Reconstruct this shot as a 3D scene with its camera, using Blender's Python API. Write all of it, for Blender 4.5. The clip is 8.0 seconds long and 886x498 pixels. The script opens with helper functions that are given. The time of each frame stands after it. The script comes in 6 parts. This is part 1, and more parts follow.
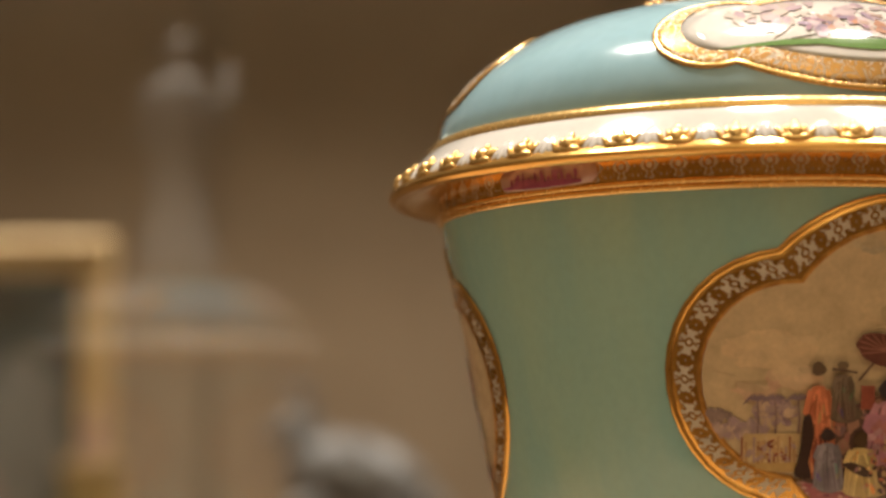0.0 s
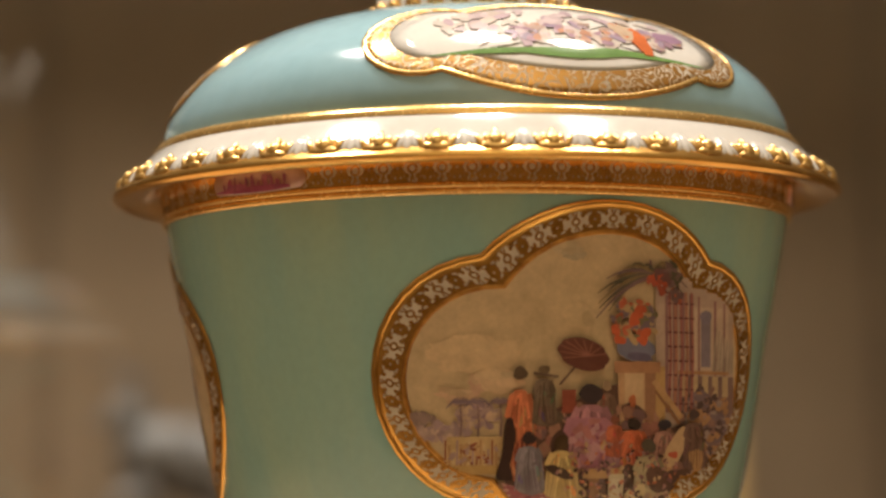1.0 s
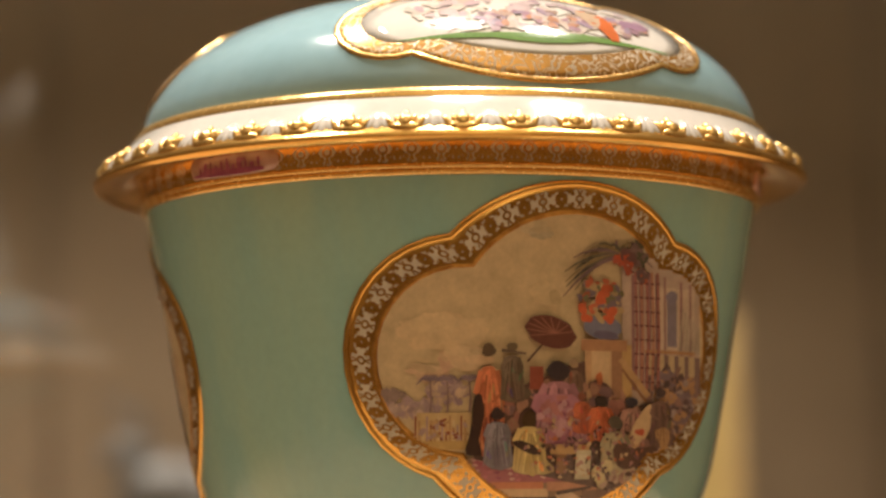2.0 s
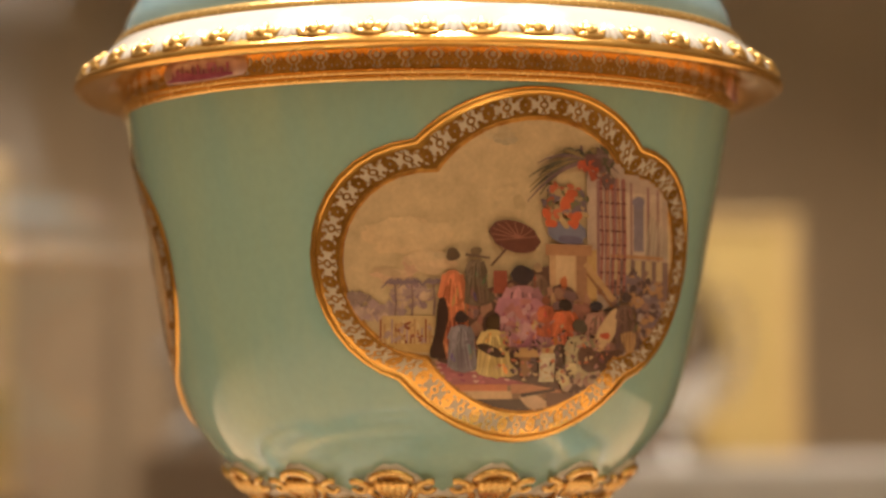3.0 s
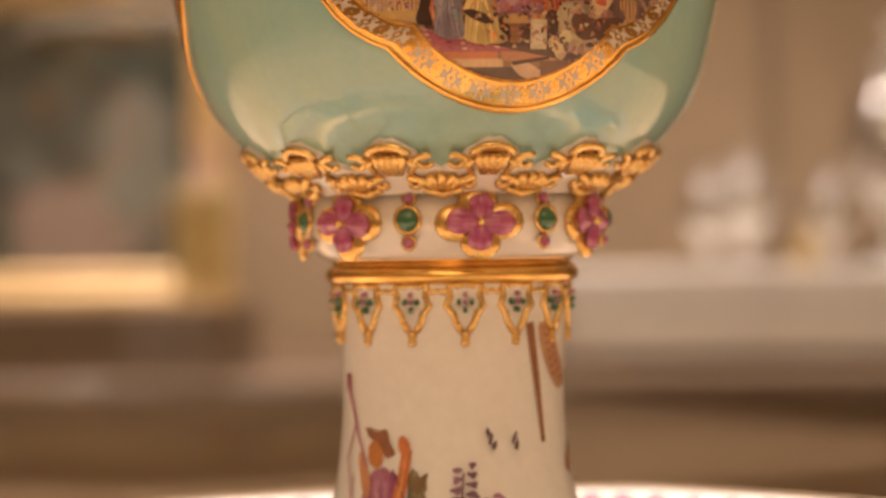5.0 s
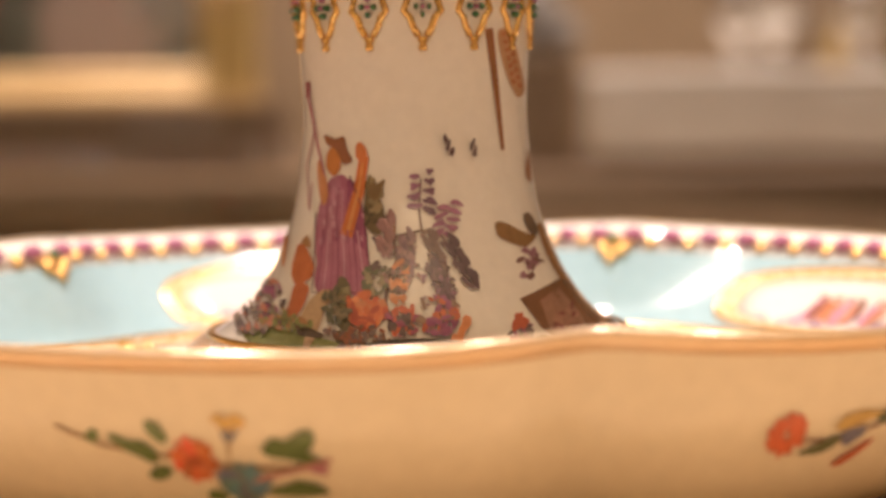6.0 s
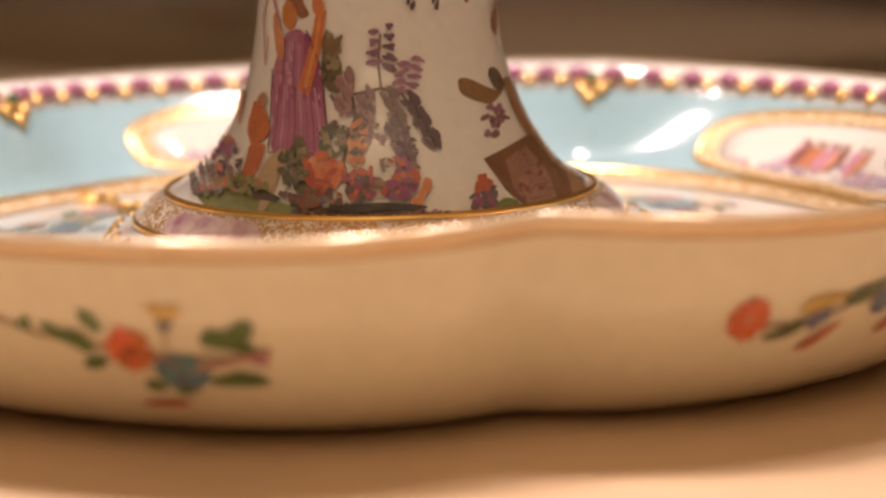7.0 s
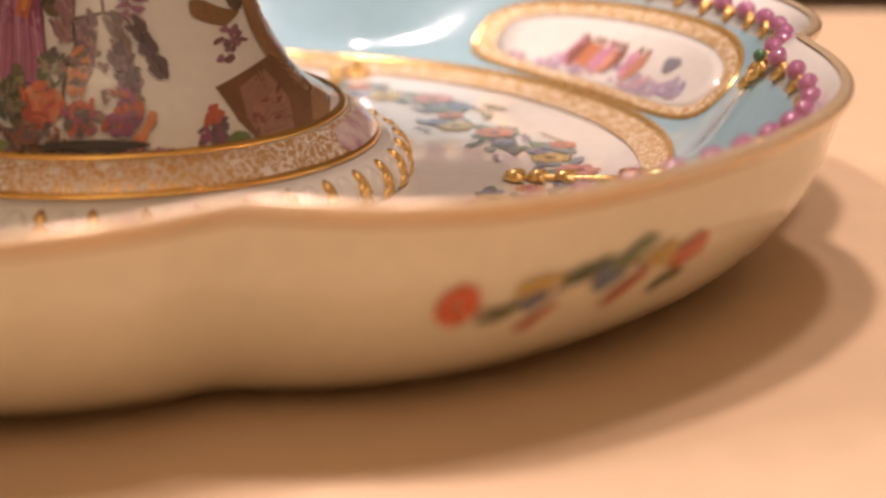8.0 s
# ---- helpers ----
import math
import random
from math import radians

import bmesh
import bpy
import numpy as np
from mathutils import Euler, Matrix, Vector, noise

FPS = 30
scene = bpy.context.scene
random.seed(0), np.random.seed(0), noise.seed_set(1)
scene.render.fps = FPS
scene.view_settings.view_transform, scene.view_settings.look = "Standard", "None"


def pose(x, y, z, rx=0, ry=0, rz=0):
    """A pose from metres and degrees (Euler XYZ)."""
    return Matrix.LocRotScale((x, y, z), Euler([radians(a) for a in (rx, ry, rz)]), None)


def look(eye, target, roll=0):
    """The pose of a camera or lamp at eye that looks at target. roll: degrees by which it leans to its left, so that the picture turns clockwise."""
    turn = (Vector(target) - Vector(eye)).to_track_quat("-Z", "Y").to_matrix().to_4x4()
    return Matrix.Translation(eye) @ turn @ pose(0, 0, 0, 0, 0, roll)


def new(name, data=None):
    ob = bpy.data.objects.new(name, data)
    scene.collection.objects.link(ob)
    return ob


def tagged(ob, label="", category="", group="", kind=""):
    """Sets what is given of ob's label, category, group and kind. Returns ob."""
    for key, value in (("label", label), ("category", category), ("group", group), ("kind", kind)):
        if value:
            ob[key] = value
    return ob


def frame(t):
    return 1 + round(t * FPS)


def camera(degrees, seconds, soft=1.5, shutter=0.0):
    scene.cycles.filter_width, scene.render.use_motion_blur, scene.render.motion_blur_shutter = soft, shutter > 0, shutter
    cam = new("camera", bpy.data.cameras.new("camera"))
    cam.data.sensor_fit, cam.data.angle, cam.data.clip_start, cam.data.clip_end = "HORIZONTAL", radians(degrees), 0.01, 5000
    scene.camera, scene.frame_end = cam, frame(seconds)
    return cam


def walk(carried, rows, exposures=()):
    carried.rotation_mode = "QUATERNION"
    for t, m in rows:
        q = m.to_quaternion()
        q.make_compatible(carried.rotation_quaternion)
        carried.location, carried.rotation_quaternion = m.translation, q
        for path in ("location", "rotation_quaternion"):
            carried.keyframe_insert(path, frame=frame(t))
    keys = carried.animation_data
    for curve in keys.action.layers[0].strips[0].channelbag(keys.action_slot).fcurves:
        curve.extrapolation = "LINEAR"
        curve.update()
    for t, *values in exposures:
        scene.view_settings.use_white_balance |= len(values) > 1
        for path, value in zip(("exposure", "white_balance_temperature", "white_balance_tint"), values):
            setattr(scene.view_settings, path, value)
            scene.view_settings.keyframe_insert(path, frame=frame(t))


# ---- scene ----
cam = camera(21.6, 8.0, soft=2.7)
cam.data.dof.use_dof = True
cam.data.dof.focus_distance = 0.497
cam.data.dof.aperture_fstop = 9.0
PATH = [
    (0.0, -0.0947, -0.5418, 0.1703, -2.19, 5.62, 0.54),
    (0.3, -0.0882, -0.5440, 0.1712, -3.60, 5.59, 0.60),
    (0.6, -0.0779, -0.5461, 0.1725, -4.77, 5.43, 0.60),
    (1.0, -0.0640, -0.5484, 0.1741, -5.76, 5.17, 0.67),
    (2.3, -0.0535, -0.5600, 0.1558, -5.37, 6.58, 0.70),
    (2.5, -0.0485, -0.5606, 0.1563, -4.99, 5.87, 0.61),
    (3.0, -0.0344, -0.5658, 0.1588, -3.79, 3.91, 0.34),
    (3.5, -0.0251, -0.5693, 0.1511, -3.10, 3.16, 0.35),
    (4.0, -0.0100, -0.5648, 0.1444, -0.48, 1.93, 0.62),
    (4.2, -0.0029, -0.5624, 0.1412, -0.07, 1.84, 0.74),
    (5.3, 0.0308, -0.5547, 0.1155, 3.39, -1.60, 0.80),
    (5.5, 0.0341, -0.5545, 0.1099, 3.53, -2.67, 0.75),
    (6.0, 0.0422, -0.5509, 0.0971, 3.67, -4.60, 0.76),
    (6.5, 0.0477, -0.5409, 0.1006, 3.88, -5.95, 0.70),
    (7.0, 0.0529, -0.5291, 0.1118, 4.03, -9.96, 0.92),
    (7.5, 0.0629, -0.5130, 0.1293, 3.69, -14.02, 0.88),
    (8.0, 0.0842, -0.4926, 0.1428, 1.45, -16.04, 0.28),
]
walk(cam, [(t, pose(x, y, z, 90 + pitch, roll, yaw)) for t, x, y, z, yaw, pitch, roll in PATH], exposures=((0.0, -0.05, 5700, -6), (1.0, -0.1, 5700, -6), (2.5, 0.2, 5900, -4), (4.0, 0.7, 6080, 2), (5.5, 0.66, 6300, 10), (6.5, 0.27, 6100, 10), (8.0, 0.03, 5880, 14)))

# ---- light ----
WARM = (1.0, 0.77, 0.66)
# faint even warm ambient, added as fill; no source in the room
world = bpy.data.worlds.new("ambient_fill")
scene.world = world
world.use_nodes = True
world.node_tree.nodes["Background"].inputs[0].default_value = (0.9, 0.72, 0.52, 1)
world.node_tree.nodes["Background"].inputs[1].default_value = 0.04


def lamp(name, eye, target, watts, size, kind="SPOT", cone=70, colour=WARM):
    data = bpy.data.lights.new(name, kind)
    data.energy, data.color = watts, colour
    if kind == "SPOT":
        data.shadow_soft_size, data.spot_size, data.spot_blend = size, radians(cone), 0.6
    else:
        data.shape, data.size = "DISK", size
    ob = new(name, data)
    ob.matrix_world = look(eye, target)
    return ob


lamp("case_spot", (-0.26, 0.10, 0.95), (0, 0, 0.05), 23, 0.045)
lamp("case_spot", (0.03, 0.11, 0.95), (0, 0, 0.05), 23, 0.045)
lamp("case_spot", (0.24, 0.06, 0.95), (0, 0, 0.05), 11, 0.045)
lamp("rear_case_spot", (-0.6, 2.35, 1.6), (-0.5, 2.65, 0.0), 108, 0.04, cone=120)
lamp("rear_case_spot", (0.55, 2.35, 1.6), (0.5, 2.65, 0.0), 82, 0.04, cone=120)
# unseen fill lamp, added to brighten the cup's front off the ceiling
lamp("fill_uplight", (0.2, -2.7, 0.9), (0.2, -2.3, 2.6), 108, 1.2, kind="AREA", colour=(1, 0.85, 0.68))


# ---- materials ----
def material(name, colour=(0.8, 0.8, 0.8), rough=0.4, metal=0.0, coat=0.0, second=None, scale=60.0, mixing=0.35, bump=0.0, bump_scale=400.0, rough_var=0.08, stretch=1.0):
    """Principled surface with two scales of colour variation, uneven gloss and fine relief."""
    m = bpy.data.materials.new(name)
    m.use_nodes = True
    nt = m.node_tree
    b = nt.nodes["Principled BSDF"]
    b.inputs["Metallic"].default_value = metal
    b.inputs["Coat Weight"].default_value = coat
    b.inputs["Coat Roughness"].default_value = 0.04
    tc = nt.nodes.new("ShaderNodeTexCoord")
    n1, n2 = nt.nodes.new("ShaderNodeTexNoise"), nt.nodes.new("ShaderNodeTexNoise")
    n1.inputs["Scale"].default_value, n1.inputs["Detail"].default_value = scale, 5
    n2.inputs["Scale"].default_value, n2.inputs["Detail"].default_value = scale * 9, 3
    mx, my = nt.nodes.new("ShaderNodeMix"), nt.nodes.new("ShaderNodeMix")
    for k in (mx, my):
        k.data_type = "RGBA"
    second = second or tuple(c * 0.82 for c in colour)
    mx.inputs[6].default_value, mx.inputs[7].default_value = (*colour, 1), (*second, 1)
    ramp = nt.nodes.new("ShaderNodeMapRange")
    ramp.inputs["From Min"].default_value, ramp.inputs["From Max"].default_value = 0.35, 0.7
    ramp.inputs["To Max"].default_value = mixing
    runs = nt.nodes.new("ShaderNodeMapping")
    runs.inputs["Scale"].default_value = (1, 1, stretch)
    nt.links.new(tc.outputs["Object"], runs.inputs["Vector"])
    nt.links.new(runs.outputs[0], n1.inputs["Vector"])
    nt.links.new(tc.outputs["Object"], n2.inputs["Vector"])
    nt.links.new(n1.outputs["Fac"], ramp.inputs["Value"])
    nt.links.new(ramp.outputs[0], mx.inputs[0])
    my.blend_type = "MULTIPLY"
    my.inputs[0].default_value = 0.12
    nt.links.new(mx.outputs[2], my.inputs[6])
    nt.links.new(n2.outputs["Fac"], my.inputs[7])
    nt.links.new(my.outputs[2], b.inputs["Base Color"])
    rr = nt.nodes.new("ShaderNodeMapRange")
    rr.inputs["To Min"].default_value, rr.inputs["To Max"].default_value = max(rough - rough_var, 0.02), rough + rough_var
    nt.links.new(n2.outputs["Fac"], rr.inputs["Value"])
    nt.links.new(rr.outputs[0], b.inputs["Roughness"])
    if bump:
        n3, bp = nt.nodes.new("ShaderNodeTexNoise"), nt.nodes.new("ShaderNodeBump")
        n3.inputs["Scale"].default_value, n3.inputs["Detail"].default_value = bump_scale, 3
        bp.inputs["Strength"].default_value, bp.inputs["Distance"].default_value = bump, 0.001
        nt.links.new(tc.outputs["Object"], n3.inputs["Vector"])
        nt.links.new(n3.outputs["Fac"], bp.inputs["Height"])
        nt.links.new(bp.outputs[0], b.inputs["Normal"])
    return m


def filigree(name, ground, scale=330.0, gilt=(0.8, 0.46, 0.13), width=0.5, metal=0.72):
    """Gilt scrollwork over a ground colour: curling lines from warped rings and cells."""
    m = bpy.data.materials.new(name)
    m.use_nodes = True
    nt = m.node_tree
    b = nt.nodes["Principled BSDF"]
    tc, warp, vor = nt.nodes.new("ShaderNodeTexCoord"), nt.nodes.new("ShaderNodeTexNoise"), nt.nodes.new("ShaderNodeTexVoronoi")
    warp.inputs["Scale"].default_value = scale * 0.5
    add = nt.nodes.new("ShaderNodeVectorMath")
    add.operation = "MULTIPLY_ADD"
    add.inputs[1].default_value = (0.0045,) * 3
    nt.links.new(tc.outputs["Object"], warp.inputs["Vector"])
    nt.links.new(warp.outputs["Color"], add.inputs[0])
    nt.links.new(tc.outputs["Object"], add.inputs[2])
    vor.inputs["Scale"].default_value = scale
    nt.links.new(add.outputs[0], vor.inputs["Vector"])
    wave = nt.nodes.new("ShaderNodeMath")
    wave.operation = "SINE"
    mul = nt.nodes.new("ShaderNodeMath")
    mul.operation = "MULTIPLY"
    mul.inputs[1].default_value = 13.0
    nt.links.new(vor.outputs["Distance"], mul.inputs[0])
    nt.links.new(mul.outputs[0], wave.inputs[0])
    step = nt.nodes.new("ShaderNodeMapRange")
    step.inputs["From Min"].default_value, step.inputs["From Max"].default_value = width, width + 0.25
    nt.links.new(wave.outputs[0], step.inputs["Value"])
    mx = nt.nodes.new("ShaderNodeMix")
    mx.data_type = "RGBA"
    mx.inputs[6].default_value, mx.inputs[7].default_value = (*gilt, 1), (*ground, 1)
    nt.links.new(step.outputs[0], mx.inputs[0])
    nt.links.new(mx.outputs[2], b.inputs["Base Color"])
    inv = nt.nodes.new("ShaderNodeMapRange")
    inv.inputs["To Min"].default_value, inv.inputs["To Max"].default_value = metal, 0.0
    nt.links.new(step.outputs[0], inv.inputs["Value"])
    nt.links.new(inv.outputs[0], b.inputs["Metallic"])
    b.inputs["Roughness"].default_value = 0.27
    bp = nt.nodes.new("ShaderNodeBump")
    bp.inputs["Strength"].default_value, bp.inputs["Distance"].default_value, bp.invert = 0.25, 0.0004, True
    nt.links.new(step.outputs[0], bp.inputs["Height"])
    nt.links.new(bp.outputs[0], b.inputs["Normal"])
    return m


def enamel():
    """Painted enamel: each stroke's own pigment, mottled, under a glossy glaze."""
    m = bpy.data.materials.new("enamel_painting")
    m.use_nodes = True
    nt = m.node_tree
    b = nt.nodes["Principled BSDF"]
    at, tc, n = nt.nodes.new("ShaderNodeAttribute"), nt.nodes.new("ShaderNodeTexCoord"), nt.nodes.new("ShaderNodeTexNoise")
    at.attribute_name = "pigment"
    n.inputs["Scale"].default_value, n.inputs["Detail"].default_value = 240, 6
    nt.links.new(tc.outputs["Object"], n.inputs["Vector"])
    ramp = nt.nodes.new("ShaderNodeMapRange")
    ramp.inputs["From Min"].default_value, ramp.inputs["From Max"].default_value = 0.3, 0.7
    ramp.inputs["To Min"].default_value, ramp.inputs["To Max"].default_value = 0.88, 1.1
    nt.links.new(n.outputs["Fac"], ramp.inputs["Value"])
    fine, both = nt.nodes.new("ShaderNodeTexNoise"), nt.nodes.new("ShaderNodeMath")
    fine.inputs["Scale"].default_value, fine.inputs["Detail"].default_value = 950, 3
    nt.links.new(tc.outputs["Object"], fine.inputs["Vector"])
    grain = nt.nodes.new("ShaderNodeMapRange")
    grain.inputs["From Min"].default_value, grain.inputs["From Max"].default_value = 0.3, 0.7
    grain.inputs["To Min"].default_value, grain.inputs["To Max"].default_value = 0.93, 1.05
    nt.links.new(fine.outputs["Fac"], grain.inputs["Value"])
    both.operation = "MULTIPLY"
    nt.links.new(ramp.outputs[0], both.inputs[0])
    nt.links.new(grain.outputs[0], both.inputs[1])
    sc = nt.nodes.new("ShaderNodeVectorMath")
    sc.operation = "SCALE"
    nt.links.new(at.outputs["Color"], sc.inputs[0])
    nt.links.new(both.outputs[0], sc.inputs["Scale"])
    nt.links.new(sc.outputs[0], b.inputs["Base Color"])
    b.inputs["Roughness"].default_value = 0.16
    b.inputs["Coat Weight"].default_value = 0.3
    return m


# bowl: warm bounce greens the colour; stretched streaks paint soft vertical reflections
TURQ = material("turquoise_glaze", (0.33, 0.57, 0.55), 0.1, coat=0.6, second=(0.43, 0.62, 0.5), scale=55, mixing=1.0, bump=0.03, bump_scale=160, rough_var=0.04, stretch=0.16)
# same glaze on dome and dish, paler and bluer for the direct white light
LIT_TURQ = material("direct_lit_turquoise_glaze", (0.4, 0.6, 0.68), 0.14, coat=0.4, second=(0.34, 0.55, 0.62), scale=30, mixing=0.7, bump=0.03, bump_scale=160, rough_var=0.05)
# white porcelain of the dish's outside, with the plinth's yellow bounce in its colour
BOUNCE_WHITE = material("bounce_lit_white_glaze", (0.81, 0.76, 0.58), 0.16, coat=0.5, second=(0.76, 0.7, 0.51), scale=30, mixing=0.7, bump=0.03, bump_scale=200, rough_var=0.05)
WHITE = material("white_porcelain", (0.87, 0.83, 0.76), 0.1, coat=0.5, second=(0.82, 0.78, 0.71), scale=40, mixing=0.6, bump=0.03, bump_scale=200, rough_var=0.04)
BISQUE = material("bisque_porcelain", (0.78, 0.74, 0.68), 0.3, second=(0.7, 0.66, 0.6), scale=60)
GOLD = material("burnished_gilding", (0.97, 0.66, 0.24), 0.24, metal=0.75, second=(0.84, 0.5, 0.15), scale=120, mixing=0.8, bump=0.06, bump_scale=700, rough_var=0.12)
DARKGOLD = material("tooled_gilding", (0.62, 0.33, 0.08), 0.32, metal=0.9, second=(0.3, 0.13, 0.03), scale=300, mixing=1.0, bump=0.4, bump_scale=900)
WORNGOLD = material("worn_gilding", (0.84, 0.62, 0.36), 0.2, metal=0.3, coat=0.4, second=(0.8, 0.68, 0.5), scale=40, mixing=0.8, bump=0.1, bump_scale=300)
FILI = filigree("gilt_scrollwork", (0.76, 0.69, 0.58), 470)
FILI_FINE = filigree("fine_gilt_scrollwork", (0.78, 0.72, 0.66), 520, (0.82, 0.5, 0.2), 0.35, 0.55)
FILI_PALE = filigree("pale_gilt_scrollwork", (0.82, 0.7, 0.52), 430, (0.82, 0.55, 0.25), 0.35, 0.4)
LEAFGOLD = material("leaf_gilding", (0.95, 0.58, 0.16), 0.2, metal=0.92, second=(0.8, 0.44, 0.1), scale=150, mixing=0.6, bump=0.05, bump_scale=500, rough_var=0.06)
RESERVE = material("pale_reserved_glaze", (0.7, 0.62, 0.5), 0.15, coat=0.5, second=(0.6, 0.52, 0.42), scale=200, mixing=0.7)
BLUSH = material("blush_enamel", (0.7, 0.48, 0.38), 0.14, coat=0.6, second=(0.62, 0.36, 0.34), scale=260, mixing=0.8)
PAINT = enamel()
RUBY = material("purple_enamel", (0.42, 0.07, 0.2), 0.14, coat=0.6, second=(0.6, 0.22, 0.36), scale=400, mixing=0.9)
PLUM = material("plum_enamel_drop", (0.42, 0.14, 0.27), 0.1, coat=0.8, second=(0.56, 0.28, 0.4), scale=300)
GREEN = material("green_enamel", (0.05, 0.16, 0.07), 0.12, coat=0.8, second=(0.08, 0.24, 0.12), scale=300)
CLOTH = material("peach_plinth_paint", (0.7, 0.5, 0.305), 0.55, second=(0.65, 0.46, 0.275), scale=12, mixing=0.5, bump=0.08, bump_scale=500)
WALL = material("tan_case_lining", (0.33, 0.235, 0.14), 0.8, second=(0.27, 0.19, 0.11), scale=5, mixing=0.8, bump=0.2, bump_scale=300)
DARKWALL = material("brown_panel", (0.18, 0.12, 0.07), 0.6, second=(0.13, 0.085, 0.05), scale=8, mixing=0.8)
# kept pale so that the added fill bounces back from the plaster
GALLERY = material("gallery_plaster", (0.62, 0.5, 0.37), 0.85, second=(0.56, 0.45, 0.33), scale=3, mixing=0.6)
BOARDS = material("gallery_floorboards", (0.22, 0.13, 0.07), 0.4, second=(0.15, 0.09, 0.05), scale=6, mixing=0.8)
GILTWOOD = material("giltwood", (0.72, 0.52, 0.25), 0.5, metal=0.15, second=(0.55, 0.36, 0.14), scale=30, mixing=0.8, bump=0.2, bump_scale=250)
PEWTER = material("grey_lead_glaze", (0.3, 0.29, 0.27), 0.3, second=(0.14, 0.13, 0.13), scale=70, mixing=1.0, bump=0.5, bump_scale=200)
SILVER = material("silver", (0.85, 0.83, 0.8), 0.18, metal=1.0, second=(0.6, 0.58, 0.55), scale=60)
LIMEWASH = material("pale_marble", (0.72, 0.68, 0.62), 0.4, second=(0.58, 0.54, 0.48), scale=18, mixing=0.8)
YELLOW = material("yellow_silk", (0.62, 0.45, 0.16), 0.6, second=(0.52, 0.36, 0.12), scale=20, mixing=0.7)
GLASS = bpy.data.materials.new("case_glass")
GLASS.use_nodes = True
_b = GLASS.node_tree.nodes["Principled BSDF"]
_b.inputs["Transmission Weight"].default_value, _b.inputs["Roughness"].default_value, _b.inputs["IOR"].default_value = 1.0, 0.0, 1.52
_b.inputs["Base Color"].default_value = (0.97, 0.98, 0.97, 1)


# ---- building helpers ----
def mesh_of(bm, name, mat, smooth=True):
    me = bpy.data.meshes.new(name)
    bmesh.ops.recalc_face_normals(bm, faces=bm.faces)
    bm.to_mesh(me)
    bm.free()
    for m in mat if isinstance(mat, (list, tuple)) else [mat]:
        me.materials.append(m)
    if smooth:
        me.polygons.foreach_set("use_smooth", [True] * len(me.polygons))
    return me


def part(name, bm, mat, parent, label="", smooth=True):
    ob = new(name, bm if isinstance(bm, bpy.types.Mesh) else mesh_of(bm, name, mat, smooth))
    ob.parent = parent
    return tagged(ob, label)


def thing(name, label, category, group="", at=(0, 0, 0), kind=""):
    ob = new(name)
    ob.empty_display_size = 0.02
    ob.location = at
    return tagged(ob, label, category, group, kind)


def solid(name, bm, mat, label, category, kind="", smooth=True, at=(0, 0, 0)):
    ob = new(name, mesh_of(bm, name, mat, smooth))
    ob.location = at
    return tagged(ob, label, category, kind=kind)


def smooth_profile(points, steps=5):
    """Catmull-Rom through (r, z) points."""
    p = [np.array(q, float) for q in points]
    p = [2 * p[0] - p[1]] + p + [2 * p[-1] - p[-2]]
    out = []
    for i in range(1, len(p) - 2):
        for k in range(steps):
            t = k / steps
            a, b, c, d = p[i - 1:i + 3]
            out.append(0.5 * (2 * b + (c - a) * t + (2 * a - 5 * b + 4 * c - d) * t * t + (3 * b - a - 3 * c + d) * t ** 3))
    return [tuple(q) for q in out] + [tuple(p[-2])]


def lathe(profile, n=128, bm=None, wobble=None, closed=False):
    """Turn (r, z) pairs round the z axis; wobble(th, i) -> factor, lift."""
    bm = bm or bmesh.new()
    rings = []
    for i, (r, z) in enumerate(profile):
        ring = []
        for k in range(n):
            th = 2 * math.pi * k / n
            f, dz = wobble(th, i) if wobble else (1.0, 0.0)
            ring.append(bm.verts.new((r * f * math.sin(th), -r * f * math.cos(th), z + dz)))
        rings.append(ring)
    for a, b in zip(rings, rings[1:] + ([rings[0]] if closed else [])):
        for k in range(n):
            bm.faces.new((a[k], a[(k + 1) % n], b[(k + 1) % n], b[k]))
    return bm


def ball(bm, at, size, turn=None, seg=10, rings=6):
    m = Matrix.Translation(at) @ (turn or Matrix()) @ Matrix.Diagonal((*size, 1))
    return bmesh.ops.create_uvsphere(bm, u_segments=seg, v_segments=rings, radius=1.0, matrix=m)["verts"]


def box(bm, lo, hi, bevel=0.0):
    c = [(a + b) / 2 for a, b in zip(lo, hi)]
    m = Matrix.Translation(c) @ Matrix.Diagonal((*[b - a for a, b in zip(lo, hi)], 1))
    vs = bmesh.ops.create_cube(bm, size=1.0, matrix=m)["verts"]
    if bevel:
        es = list({e for v in vs for e in v.link_edges})
        bmesh.ops.bevel(bm, geom=es, offset=bevel, segments=2, profile=0.6, affect="EDGES")
    return bm


def around(th, r, z, tilt=0.0):
    """A frame on the axis's ring: x along the ring, y outwards, z up (tilted outwards by tilt)."""
    out = Vector((math.sin(th), -math.cos(th), 0))
    along = Vector((math.cos(th), math.sin(th), 0))
    m = Matrix((along, out, Vector((0, 0, 1)))).transposed().to_4x4()
    return Matrix.Translation(out * r + Vector((0, 0, z))) @ m @ Matrix.Rotation(tilt, 4, "X")


